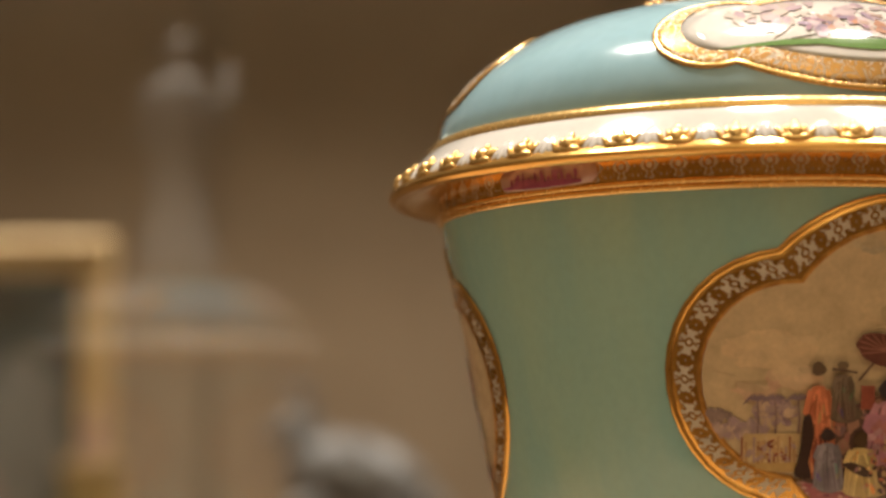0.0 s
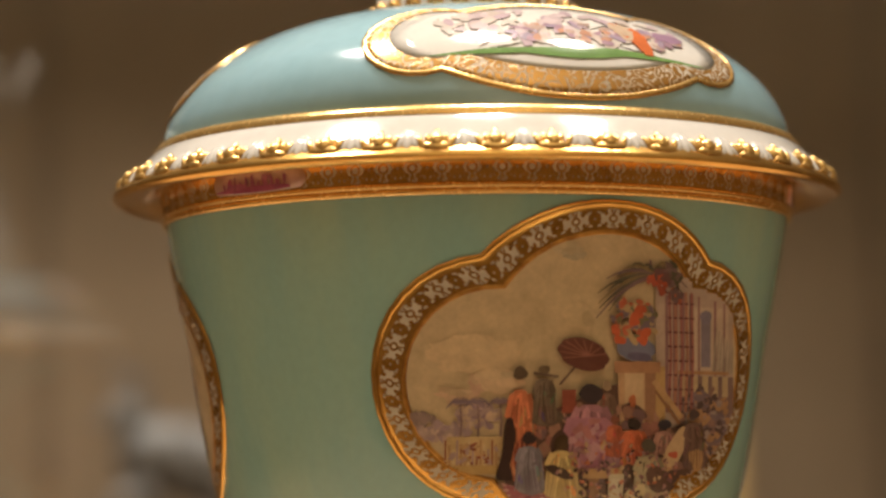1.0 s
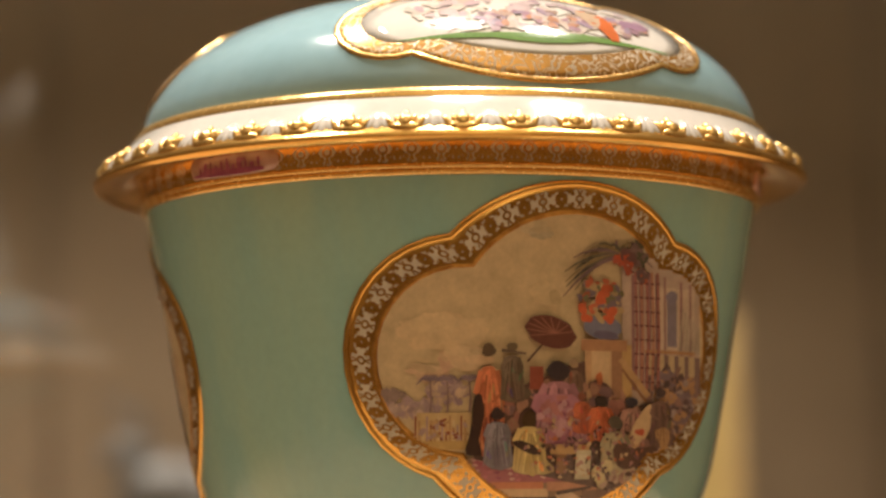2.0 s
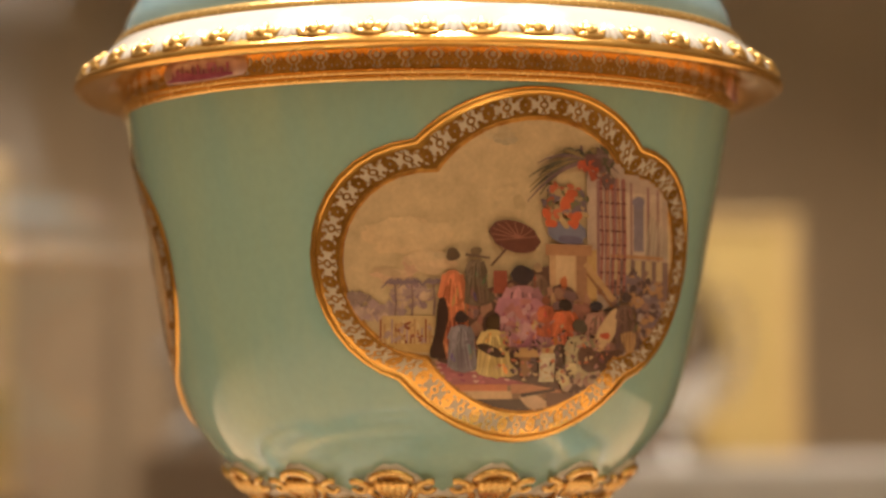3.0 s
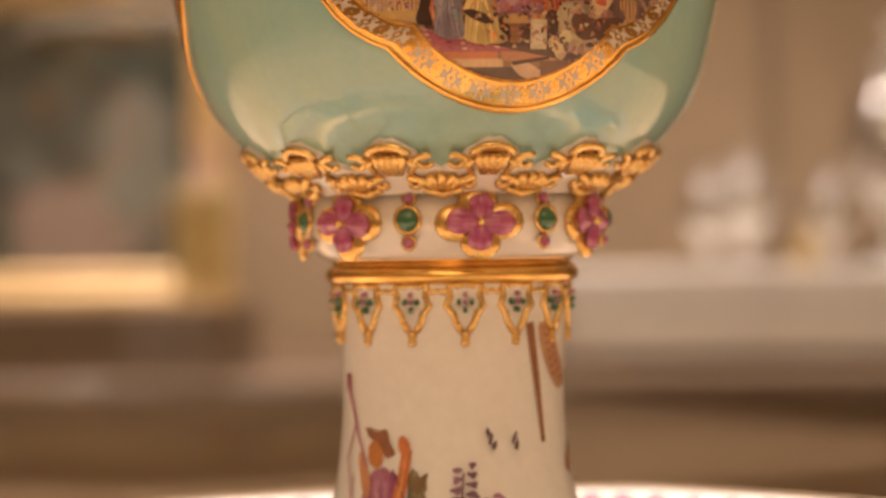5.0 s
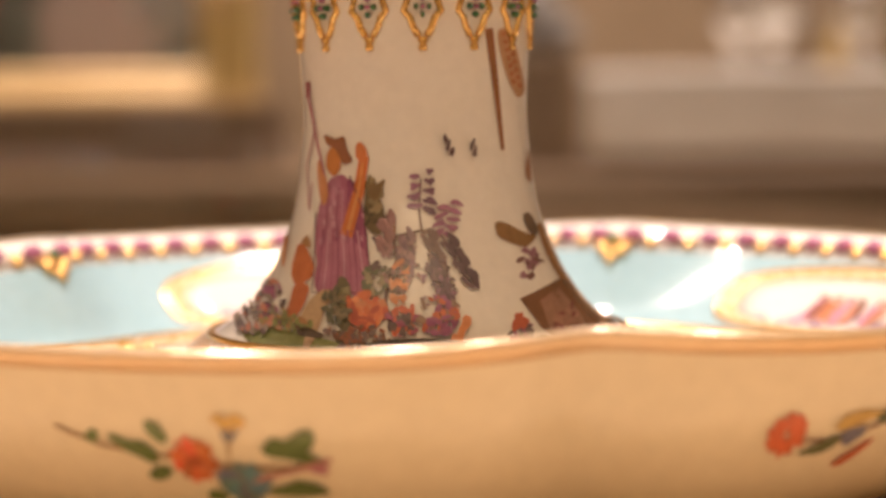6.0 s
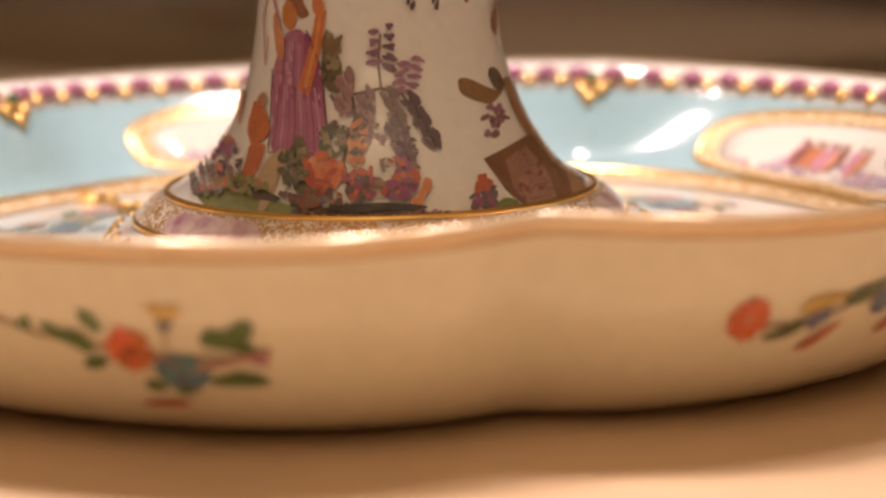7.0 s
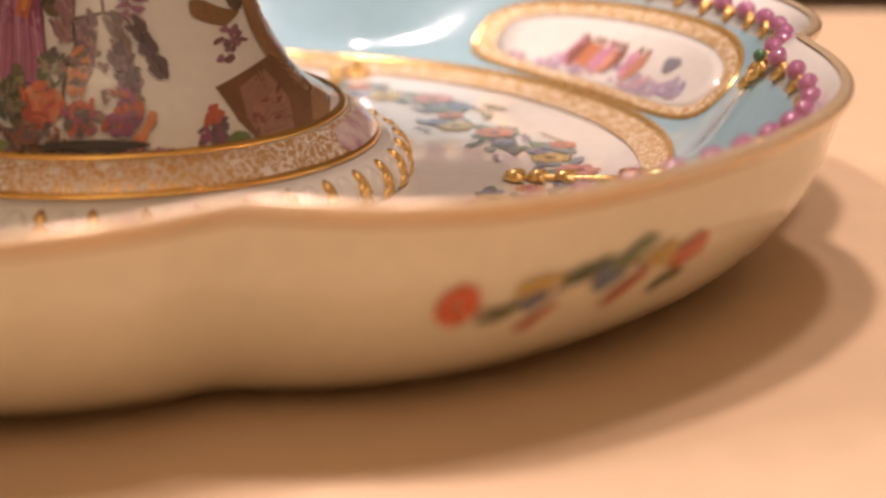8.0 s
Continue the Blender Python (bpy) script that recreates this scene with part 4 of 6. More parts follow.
def pendant_mesh():
    """A shield-shaped gilt hanger with a double drop below and linking hooks at its shoulders."""
    bm = bmesh.new()
    half = [(0.0, 0.0066), (0.002, 0.0061), (0.0038, 0.0066), (0.0034, 0.004), (0.0042, 0.0016), (0.0028, 0.0), (0.0021, -0.0022), (0.0009, -0.0042)]
    tube(bm, [(-x, 0, z) for x, z in reversed(half)] + [(x, 0, z) for x, z in half[1:]], 0.00085, 0.00085)
    drop = [(0.0, -0.0037), (0.0009, -0.0042), (0.0012, -0.005), (0.0008, -0.0058), (0.0011, -0.0066), (0.0009, -0.0074), (0.0, -0.0079)]
    rings = [[bm.verts.new((r * math.cos(a), 0.0002 + r * 0.8 * math.sin(a), z)) for a in [2 * math.pi * j / 8 for j in range(8)]] for r, z in drop[1:-1]]
    for a, b in zip(rings, rings[1:]):
        for j in range(8):
            bm.faces.new((a[j], a[(j + 1) % 8], b[(j + 1) % 8], b[j]))
    for ring in (rings[0], rings[-1]):
        bm.faces.new(ring)
    for side in (-1, 1):
        tube(bm, [(side * 0.0036, 0, 0.0058), (side * 0.005, 0, 0.0047), (side * 0.0064, 0, 0.0052)], 0.0007, 0.0005)
    return mesh_of(bm, "gilt_pendant", GOLD)


pend_m = pendant_mesh()
dot_p, dot_g = gem_mesh("enamel_dot", 0.0006, 0.0006, PLUM), gem_mesh("enamel_dot", 0.0006, 0.0008, GREEN)
for k in range(14):
    th = 0.15 + k * 2 * math.pi / 14
    pend = part("gilt_pendant", pend_m, None, stem, "gilt pendant with enamel dots")
    pend.matrix_local = around(th, 0.0276, 0.1072, -0.05)
    for mesh, x, z in ((dot_p, 0, 0.0025), (dot_g, -0.0015, 0.0025), (dot_g, 0.0015, 0.0025), (dot_p, 0, 0.0043), (dot_g, 0, 0.0007)):
        ob = part("enamel_dot", mesh, None, pend)
        ob.matrix_local = Matrix.Translation((x, -0.0004, z))

# painting on the stem, on its own drawing sheet
p = cartoon(stem_skin, STEM_SHEET, 0.0, 0.0002)
p.coat = 0.000003
PUR, ORG, GRY, BRN, GRN = (0.32, 0.11, 0.2), (0.55, 0.17, 0.06), (0.16, 0.12, 0.12), (0.27, 0.14, 0.07), (0.2, 0.22, 0.08)
# grassy bank
p.shape([(470, 822), (520, 806), (590, 812), (650, 822), (700, 838), (680, 848), (600, 846), (520, 842)], (0.24, 0.26, 0.1), 2)
p.shape([(430, 832), (520, 842), (620, 847), (700, 842), (780, 846), (760, 851), (600, 853), (460, 843)], (0.32, 0.17, 0.06))
p.bush(720, 832, 70, 12, (BRN, GRY, (0.34, 0.18, 0.1), (0.28, 0.26, 0.12)), 60, 8)
# tall robed stand-in and small companion
p.shape([(634, 740), (612, 700), (616, 610), (640, 550), (668, 540), (700, 600), (706, 700), (680, 735)], (0.38, 0.14, 0.22), 2)
p.shape([(622, 680), (618, 610), (638, 550), (660, 545), (660, 600), (640, 680)], (0.42, 0.18, 0.26))
p.shape([(668, 545), (690, 560), (705, 640), (706, 700), (690, 715), (680, 640)], (0.28, 0.08, 0.16))
for k in range(26):
    p.blob(620 + 80 * p.rng.random(), 570 + 160 * p.rng.random(), 4, 6, (0.52, 0.28, 0.36))
for k in range(7):
    p.stroke([(640 + k * 8, 560 + k * 3), (632 + k * 9, 640), (626 + k * 11, 722)], 2.5, 2, ((0.26, 0.08, 0.15), (0.5, 0.26, 0.34))[k % 2])
p.shape([(622, 660), (700, 660), (716, 742), (690, 752), (655, 745), (606, 750)], (0.4, 0.16, 0.24))
for k in range(9):
    p.stroke([(628 + k * 8.5, 640), (622 + k * 10.5, 700), (614 + k * 12, 742)], 3, 2, ((0.24, 0.07, 0.14), (0.52, 0.28, 0.36), (0.33, 0.11, 0.19))[k % 3])
p.stroke([(616, 612), (611, 690), (606, 748), (655, 744), (712, 746)], 2.2, 2, (0.14, 0.05, 0.08))
p.stroke([(676, 545), (700, 610), (707, 690), (715, 744)], 2.5, 2, (0.14, 0.05, 0.08))
p.stroke([(702, 510), (692, 570), (668, 650)], 17, 22, ORG)
p.stroke([(700, 520), (690, 575), (672, 640)], 5, 7, (0.62, 0.27, 0.1))
p.blob(697, 505, 11, 18, (0.58, 0.2, 0.08), 0.1)
p.blob(648, 520, 15, 22, (0.55, 0.22, 0.07))
p.shape([(630, 472), (652, 482), (668, 474), (672, 500), (684, 520), (664, 528), (655, 500), (638, 494)], (0.3, 0.13, 0.07))
p.blob(628, 560, 8, 40, (0.6, 0.28, 0.14), -0.1)
p.stroke([(606, 380), (606, 410)], 7, 6, (0.36, 0.1, 0.14))
p.stroke([(606, 405), (614, 450), (620, 490), (632, 545)], 4, 3, (0.42, 0.14, 0.18))
p.stroke([(616, 470), (602, 530), (604, 610), (610, 560)], 2.5, 2, (0.48, 0.26, 0.28))
p.blob(606, 800, 12, 40, (0.46, 0.32, 0.2), 0.35)
p.shape([(628, 740), (600, 760), (575, 805), (596, 812), (622, 790), (645, 745)], (0.5, 0.36, 0.22))
p.blob(662, 765, 18, 42, (0.2, 0.17, 0.1), 0.1)
p.bush(660, 770, 16, 34, ((0.38, 0.34, 0.2), (0.12, 0.1, 0.06)), 18, 7)
p.blob(598, 812, 26, 7, (0.1, 0.07, 0.05), 0.1)
p.blob(665, 815, 26, 8, (0.12, 0.1, 0.06))
p.blob(716, 600, 18, 52, (0.18, 0.14, 0.08), -0.1)
p.bush(716, 590, 14, 44, ((0.3, 0.24, 0.14), (0.1, 0.08, 0.05)), 16, 8)
p.shape([(708, 555), (722, 560), (740, 548), (730, 575), (722, 590), (706, 580)], (0.22, 0.15, 0.08))
p.stroke([(715, 650), (735, 685)], 6, 3, GRY)
p.blob(590, 705, 19, 34, (0.56, 0.18, 0.07), 0.1)
p.blob(598, 664, 8, 10, (0.42, 0.24, 0.12))
p.shape([(575, 735), (605, 735), (590, 775), (565, 800), (550, 795), (566, 770)], (0.5, 0.16, 0.07))
p.blob(565, 802, 20, 7, (0.14, 0.08, 0.05))
p.bush(530, 770, 28, 34, ((0.5, 0.2, 0.14), PUR, GRY, (0.3, 0.24, 0.2)), 44, 7)
p.stroke([(563, 660), (556, 710)], 8, 4, (0.62, 0.3, 0.15))
# shrub with drooping leaves on a crooked twig
p.stroke([(746, 800), (735, 760), (742, 720), (756, 690), (752, 650), (776, 645), (800, 640), (796, 600), (800, 550)], 7, 3, (0.14, 0.08, 0.06))
p.stroke([(800, 640), (835, 650), (860, 690)], 5, 3, (0.14, 0.08, 0.06))
p.stroke([(752, 650), (755, 620), (745, 605)], 4, 2, (0.3, 0.14, 0.08))
for k in range(9):
    s = (-1) ** k
    p.blob(802 + s * 13, 606 - k * 8.5, 15 - k * 1.1, 6, ((0.2, 0.11, 0.16), (0.3, 0.15, 0.24))[k % 2], s * 0.25, 0.25, 12)
    p.blob(838 + s * 11 + k * 1.5, 650 - k * 7, 12, 5, (0.36, 0.17, 0.26), s * 0.3, 0.25, 12)
for u0, v0, du, n, c in ((776, 650, -1, 4, (0.22, 0.14, 0.16)), (815, 650, 6, 4, (0.2, 0.14, 0.13)), (850, 660, 9, 5, (0.13, 0.09, 0.1)), (820, 700, 8, 4, (0.15, 0.1, 0.12)), (742, 620, -2, 4, (0.34, 0.2, 0.2)), (772, 670, 2, 2, (0.2, 0.12, 0.15))):
    for k in range(n):
        s = (-1) ** k
        p.blob(u0 + du * k + s * 5, v0 + k * 16, 17, 8, c, 1.15 - 0.25 * (du > 0) + s * 0.2, 0.2, 12)
        p.blob(u0 + du * k - s * 7, v0 + k * 16 + 7, 13, 6, tuple(x * 1.35 for x in c), 1.1 - s * 0.3, 0.25, 10)
        p.blob(u0 + du * k, v0 + k * 16 + 3, 10, 2, tuple(x * 0.6 for x in c), 1.15, 0.2, 8)
p.bush(722, 725, 24, 28, ((0.15, 0.16, 0.1), GRY, (0.34, 0.3, 0.2)), 36, 8)
p.bush(762, 730, 22, 34, ((0.6, 0.26, 0.12), (0.66, 0.36, 0.22)), 12, 9)
p.bush(705, 775, 32, 32, ((0.56, 0.17, 0.08), (0.64, 0.27, 0.14), (0.45, 0.11, 0.07)), 44, 11)
p.bush(765, 700, 34, 46, ((0.24, 0.16, 0.16), (0.36, 0.22, 0.22), (0.17, 0.14, 0.11)), 40, 5)
p.bush(830, 735, 30, 44, ((0.2, 0.13, 0.14), (0.14, 0.1, 0.1), (0.3, 0.18, 0.24)), 34, 5.5)
p.bush(560, 800, 46, 14, ((0.26, 0.28, 0.11), (0.2, 0.2, 0.09), (0.36, 0.2, 0.1)), 50, 6)
p.bush(500, 800, 40, 22, ((0.46, 0.2, 0.14), (0.3, 0.24, 0.2), GRY), 40, 6)
p.bush(768, 792, 30, 20, ((0.52, 0.15, 0.09), (0.34, 0.11, 0.18), GRY), 34, 8)
p.bush(830, 785, 36, 34, ((0.5, 0.15, 0.08), (0.3, 0.11, 0.2), (0.26, 0.18, 0.14)), 44, 8)
for u, v in ((875, 800), (866, 820), (852, 832)):
    p.blob(u, v, 8, 17, (0.6, 0.25, 0.12), 0.3)
p.bush(875, 842, 42, 8, (GRY, PUR), 18, 7)
p.bush(765, 848, 80, 9, ((0.06, 0.05, 0.04), (0.12, 0.09, 0.08), (0.16, 0.12, 0.09)), 70, 8)
p.bush(690, 815, 60, 14, ((0.2, 0.1, 0.07), (0.3, 0.12, 0.08), GRY), 40, 6)
p.bush(650, 770, 24, 26, ((0.12, 0.12, 0.08), (0.22, 0.18, 0.12)), 24, 7)
p.shape([(690, 829), (735, 822), (800, 820), (850, 823), (885, 829), (860, 833), (790, 833.5), (720, 833)], (0.05, 0.045, 0.045))
for u, v in ((842, 483), (853, 505), (888, 492), (892, 506), (847, 494)):
    p.blob(u, v, 3.5, 10, (0.13, 0.09, 0.1), 0.1, 0.3)
# pole and hanging banner
p.lift = 0.0
p.stroke([(922, 290), (932, 380), (944, 505)], 15, 6, (0.3, 0.14, 0.07))
p.shape([(936, 290), (962, 290), (986, 400), (972, 418), (955, 385), (940, 330)], (0.5, 0.3, 0.17), 2)
for k in range(14):
    p.blob(948 + 9 * (k % 2) + k * 1.3, 300 + k * 7, 4, 5, (0.42, 0.17, 0.09))
p.blob(988, 540, 5, 28, (0.38, 0.2, 0.12))
# stool, box and reeds
p.lift = 0.0
p.shape([(928, 630), (945, 630), (985, 655), (1005, 660), (985, 680), (955, 668), (932, 655)], (0.28, 0.16, 0.07))
p.blob(992, 640, 9, 22, (0.16, 0.11, 0.08), -0.3)
p.shape([(1000, 640), (1012, 640), (1060, 730), (1110, 800), (1150, 835), (1120, 838), (1060, 770), (1020, 700)], (0.36, 0.2, 0.1), 2)
p.bush(990, 705, 18, 26, ((0.3, 0.16, 0.2), (0.2, 0.11, 0.1)), 18, 7)
Painting.shape(p, [(972, 762), (1045, 738), (1100, 790), (1125, 838), (1050, 840), (1010, 810)], (0.22, 0.11, 0.06), 2)
Painting.shape(p, [(1008, 768), (1040, 752), (1080, 800), (1098, 835), (1050, 836), (1022, 808)], (0.34, 0.19, 0.13), 2)
p.bush(1055, 805, 22, 26, ((0.24, 0.09, 0.08), (0.38, 0.2, 0.14)), 26, 6)
p.bush(975, 815, 22, 26, (GRY, PUR, GRY), 32, 8)
for u, v in ((970, 792), (980, 800), (965, 803)):
    p.blob(u, v, 8, 9, (0.52, 0.14, 0.08))
p.shape([(985, 840), (1005, 820), (1030, 825), (1040, 842)], (0.18, 0.22, 0.08))
p.done("stem_painting", stem, "garden with shrubs and robed shapes in purple, orange and green")
p = Painting(stem_skin, 0.0, 0.0787, 0.03, 0.0002)
for k in range(60):
    th = 1.5 + 3.4 * p.rng.random()
    p.blob(th * 0.03, -0.034 + 0.012 * p.rng.random() ** 2, 0.002, 0.0016, p.rng.choice((ORG, PUR, GRY, GRN, BRN)))
p.done("stem_painting", stem, "flowers round the back of the stem")

# foot: gilt bands and skirt of acanthus leaves
FOOT = smooth_profile([(0.0492, 0.034), (0.0528, 0.0318), (0.0556, 0.0292), (0.0572, 0.027), (0.06, 0.0262), (0.063, 0.0235), (0.0638, 0.0195), (0.0625, 0.0182)], 5)


class FootSkin:
    def __call__(self, th, s, off):
        i = min(int(s * (len(FOOT) - 1)), len(FOOT) - 2)
        f = s * (len(FOOT) - 1) - i
        (r0, z0), (r1, z1) = FOOT[i], FOOT[i + 1]
        d = math.hypot(r1 - r0, z1 - z0)
        r, z = r0 + (r1 - r0) * f - (z1 - z0) / d * off, z0 + (z1 - z0) * f + (r1 - r0) / d * off
        return Vector((r * math.sin(th), -r * math.cos(th), z))


foot = part("foot", lathe(FOOT, 128), WHITE, cup, "white moulded foot with gilt acanthus leaves")
bandp = [(r + 0.0003, z + 0.0003) for r, z in FOOT if 0.0272 < z < 0.0335]
part("foot_band", lathe(bandp, 128), FILI_FINE, foot, "gilt scrollwork band")
for r, z in ((0.0494, 0.0342), (0.0566, 0.0281)):
    part("gilt_line", lathe(smooth_profile([(r - 0.0009, z + 0.0003), (r, z + 0.0005), (r + 0.0009, z), (r + 0.001, z - 0.0007)], 3), 128), LEAFGOLD, foot)
fs = FootSkin()
PINKSCAPE = material("pink_landscape_enamel", (0.76, 0.62, 0.58), 0.15, coat=0.5, second=(0.42, 0.17, 0.27), scale=170, mixing=1.0)
for th in (-0.66, 1.42, -2.76):
    bm = bmesh.new()
    n = 14
    rows = []
    for j in range(n + 1):
        t = th + (j / n - 0.5) * 0.56
        e = math.sqrt(max(0.0, 1 - (2 * j / n - 1) ** 6))
        rows.append([bm.verts.new(fs(t, 0.235 + (q - 0.5) * 0.27 * e, 0.0007)) for q in (0.0, 0.25, 0.5, 0.75, 1.0)])
    for a, b in zip(rows, rows[1:]):
        for q in range(4):
            bm.faces.new((a[q], a[q + 1], b[q + 1], b[q]))
    part("foot_reserve", bm, PINKSCAPE, foot, "small reserve with a pink landscape")


def leaf_mesh():
    """A three-tiered gilt leaf lying on the skirt, its tiers widening downwards."""
    bm = bmesh.new()
    half = [(0.0, 0.0046), (0.0009, 0.0036), (0.0013, 0.0024), (0.0006, 0.0018), (0.0016, 0.0012), (0.0019, -0.0004), (0.0008, -0.001), (0.0024, -0.0016), (0.0031, -0.0034), (0.0016, -0.0036), (0.0022, -0.005), (0.0, -0.0056)]
    outline = half + [(-x, z) for x, z in reversed(half[1:-1])]
    rows = []
    for f, y in ((1.0, -0.0003), (0.96, 0.0005), (0.5, 0.0009)):
        rows.append([bm.verts.new((x * f, y, z * (0.3 + 0.7 * f))) for x, z in outline])
    for a, b in zip(rows, rows[1:]):
        for j in range(len(a)):
            bm.faces.new((a[j], a[(j + 1) % len(a)], b[(j + 1) % len(a)], b[j]))
    bm.faces.new(rows[-1])
    on_skirt(bm)
    return mesh_of(bm, "gilt_leaf", GOLD)


def on_skirt(bm):
    for v in bm.verts:
        v.co = fs(v.co.x / 0.0612, max(0.5, min(0.995, 0.77 - v.co.z * 41)), 0.0001 + v.co.y)


leaf_m = leaf_mesh()
white_leaf = bmesh.new()
ball(white_leaf, (0, 0, -0.0002), (0.0024, 0.0006, 0.0046), None, 12, 8)
on_skirt(white_leaf)
white_leaf_m = mesh_of(white_leaf, "white_leaf", WHITE)
for k in range(76):
    th = k * 2 * math.pi / 76
    ob = part("gilt_leaf" if k % 2 else "white_leaf", leaf_m if k % 2 else white_leaf_m, None, foot)
    ob.matrix_local = Matrix.Rotation(th, 4, "Z")

# ---- lid ----
DOME = smooth_profile([(0.0745, 0.2462), (0.0738, 0.2512), (0.071, 0.2572), (0.066, 0.263), (0.0575, 0.269), (0.0475, 0.2736), (0.0365, 0.2766), (0.027, 0.2778), (0.02, 0.2782)], 6)
dome_skin = ArcSkin(DOME)
lid = thing("cup_lid", "domed turquoise porcelain lid with a painted gilt-edged panel and figure finial", "lid", at=(0, 0, 0))
part("dome", lathe(DOME, 160), LIT_TURQ, lid, "turquoise glazed dome")
RIM = smooth_profile([(0.0748, 0.2466), (0.0765, 0.2455), (0.0785, 0.2437), (0.0815, 0.2405), (0.084, 0.2378), (0.085, 0.2362), (0.0846, 0.235), (0.083, 0.2347)], 4)
part("rim", lathe(RIM, 160), WHITE, lid, "white moulded rim")
part("rim_underside", lathe(smooth_profile([(0.0846, 0.2351), (0.083, 0.2345), (0.079, 0.2352), (0.076, 0.237), (0.0752, 0.2386)], 4), 160), LEAFGOLD, lid, "gilt underside of the rim")
part("gilt_line", lathe([(0.0744, 0.2476), (0.0756, 0.2474), (0.0768, 0.2462), (0.077, 0.2452)], 160), GOLD, lid)


def shell_mesh():
    bm = bmesh.new()
    ball(bm, (0, 0.0006, -0.0006), (0.0034, 0.0012, 0.0011), None, 10, 6)
    ball(bm, (0, 0.0011, 0.0006), (0.0015, 0.0014, 0.0016), None, 10, 6)
    for x, z, b, a in ((-0.0031, 0.0008, 0.0016, -0.35), (-0.0016, 0.0012, 0.0013, -0.15), (0, 0.0022, 0.0016, 0.0), (0.0016, 0.0012, 0.0013, 0.15), (0.0031, 0.0008, 0.0016, 0.35)):
        ball(bm, (x, 0.0005, z), (0.0007, 0.0011, b), Matrix.Rotation(a, 4, "Y"), 8, 6)
    return mesh_of(bm, "gilt_shell", GOLD)


def frond_mesh():
    bm = bmesh.new()
    for k in range(3):
        a = (k - 1) * 0.5
        ball(bm, (math.sin(a) * 0.002, 0.0002, -math.cos(a) * 0.0016 + 0.001), (0.0011, 0.0011, 0.0022), Matrix.Rotation(-a, 4, "Y"), 8, 6)
    return mesh_of(bm, "white_frond", WHITE)


shell_m, frond_m = shell_mesh(), frond_mesh()
for k in range(44):
    th = -0.068 + k * 2 * math.pi / 44
    ob = part("gilt_shell", shell_m, None, lid)
    ob.matrix_local = around(th, 0.0836, 0.2377, 0.62) @ Matrix.Diagonal((1.1, 0.85, 1.1, 1))
    ob = part("white_frond", frond_m, None, lid)
    ob.matrix_local = around(th + math.pi / 44, 0.0822, 0.2394, 0.66) @ Matrix.Diagonal((1.15, 0.9, 1.5, 1))
part("gilt_fillet", lathe(smooth_profile([(0.0832, 0.2386), (0.0846, 0.2374), (0.0859, 0.2362), (0.0862, 0.2352), (0.085, 0.2343), (0.0834, 0.2344)], 4), 160), LEAFGOLD, lid, "gilt fillet round the rim")


def dome_panel(th0, w):
    outer = quatrefoil(w, 0.019, -0.0175, w * 0.55, 0.0125, w * 0.6, -0.011, 16)
    inner = quatrefoil(w * 0.88, 0.0165, -0.0115, w * 0.5, 0.0105, w * 0.52, -0.0068, 16)
    sk = dome_skin
    base = part("painted_panel", patch(sk, th0, 0.0205, 0.066, inner, 0.0003, 8), WHITE, lid, "white panel painted with a landscape")
    part("panel_border", patch(sk, th0, 0.0205, 0.066, outer, 0.0005, 3, inner), FILI, base, "gilt scrollwork border")
    part("panel_fillet", bead_line(sk, th0, 0.0205, 0.066, outer, 0.0002, 0.0007), GOLD, base)
    q = Painting(sk, th0, 0.0205, 0.066, 0.0005)
    q.shape([(u * 0.7, -0.0072 - 0.001 * math.cos(u * 120)) for u in [w * (k / 6 - 1) for k in range(13)]] + [(w * 0.2, -0.0045), (-w * 0.4, -0.0055)], (0.2, 0.34, 0.1))
    q.bush(0, 0.004, w * 0.7, 0.008, ((0.62, 0.5, 0.5), (0.66, 0.55, 0.48), (0.55, 0.42, 0.46), (0.7, 0.62, 0.55)), 90, 0.0022)
    q.bush(w * 0.15, 0.0005, w * 0.5, 0.0045, ((0.42, 0.27, 0.33), (0.5, 0.36, 0.3), (0.36, 0.28, 0.36), (0.55, 0.3, 0.2)), 80, 0.0014)
    q.blob(w * 0.36, 0.001, 0.003, 0.0065, (0.6, 0.16, 0.05), 0.2)
    q.blob(w * 0.32, 0.003, 0.003, 0.004, (0.55, 0.42, 0.3), 0.1)
    q.blob(w * 0.6, 0.002, 0.004, 0.0025, (0.4, 0.25, 0.36))
    q.done("lid_painting", base)


for th in (0.2, 0.2 + 2.094, 0.2 - 2.094):
    dome_panel(th, 0.045)
part("finial_base", lathe(smooth_profile([(0.0238, 0.2764), (0.0246, 0.2786), (0.024, 0.281), (0.0232, 0.2832), (0.021, 0.284), (0.0, 0.2842)], 4), 64), WHITE, lid, "white finial base")
ring = bmesh.new()
for k in range(26):
    th = k * 2 * math.pi / 26
    ball(ring, (0.0242 * math.sin(th), -0.0242 * math.cos(th), 0.2795), (0.0022, 0.0022, 0.0022), None, 8, 6)
part("finial_beads", ring, GOLD, lid, "gilt beads round the finial base")
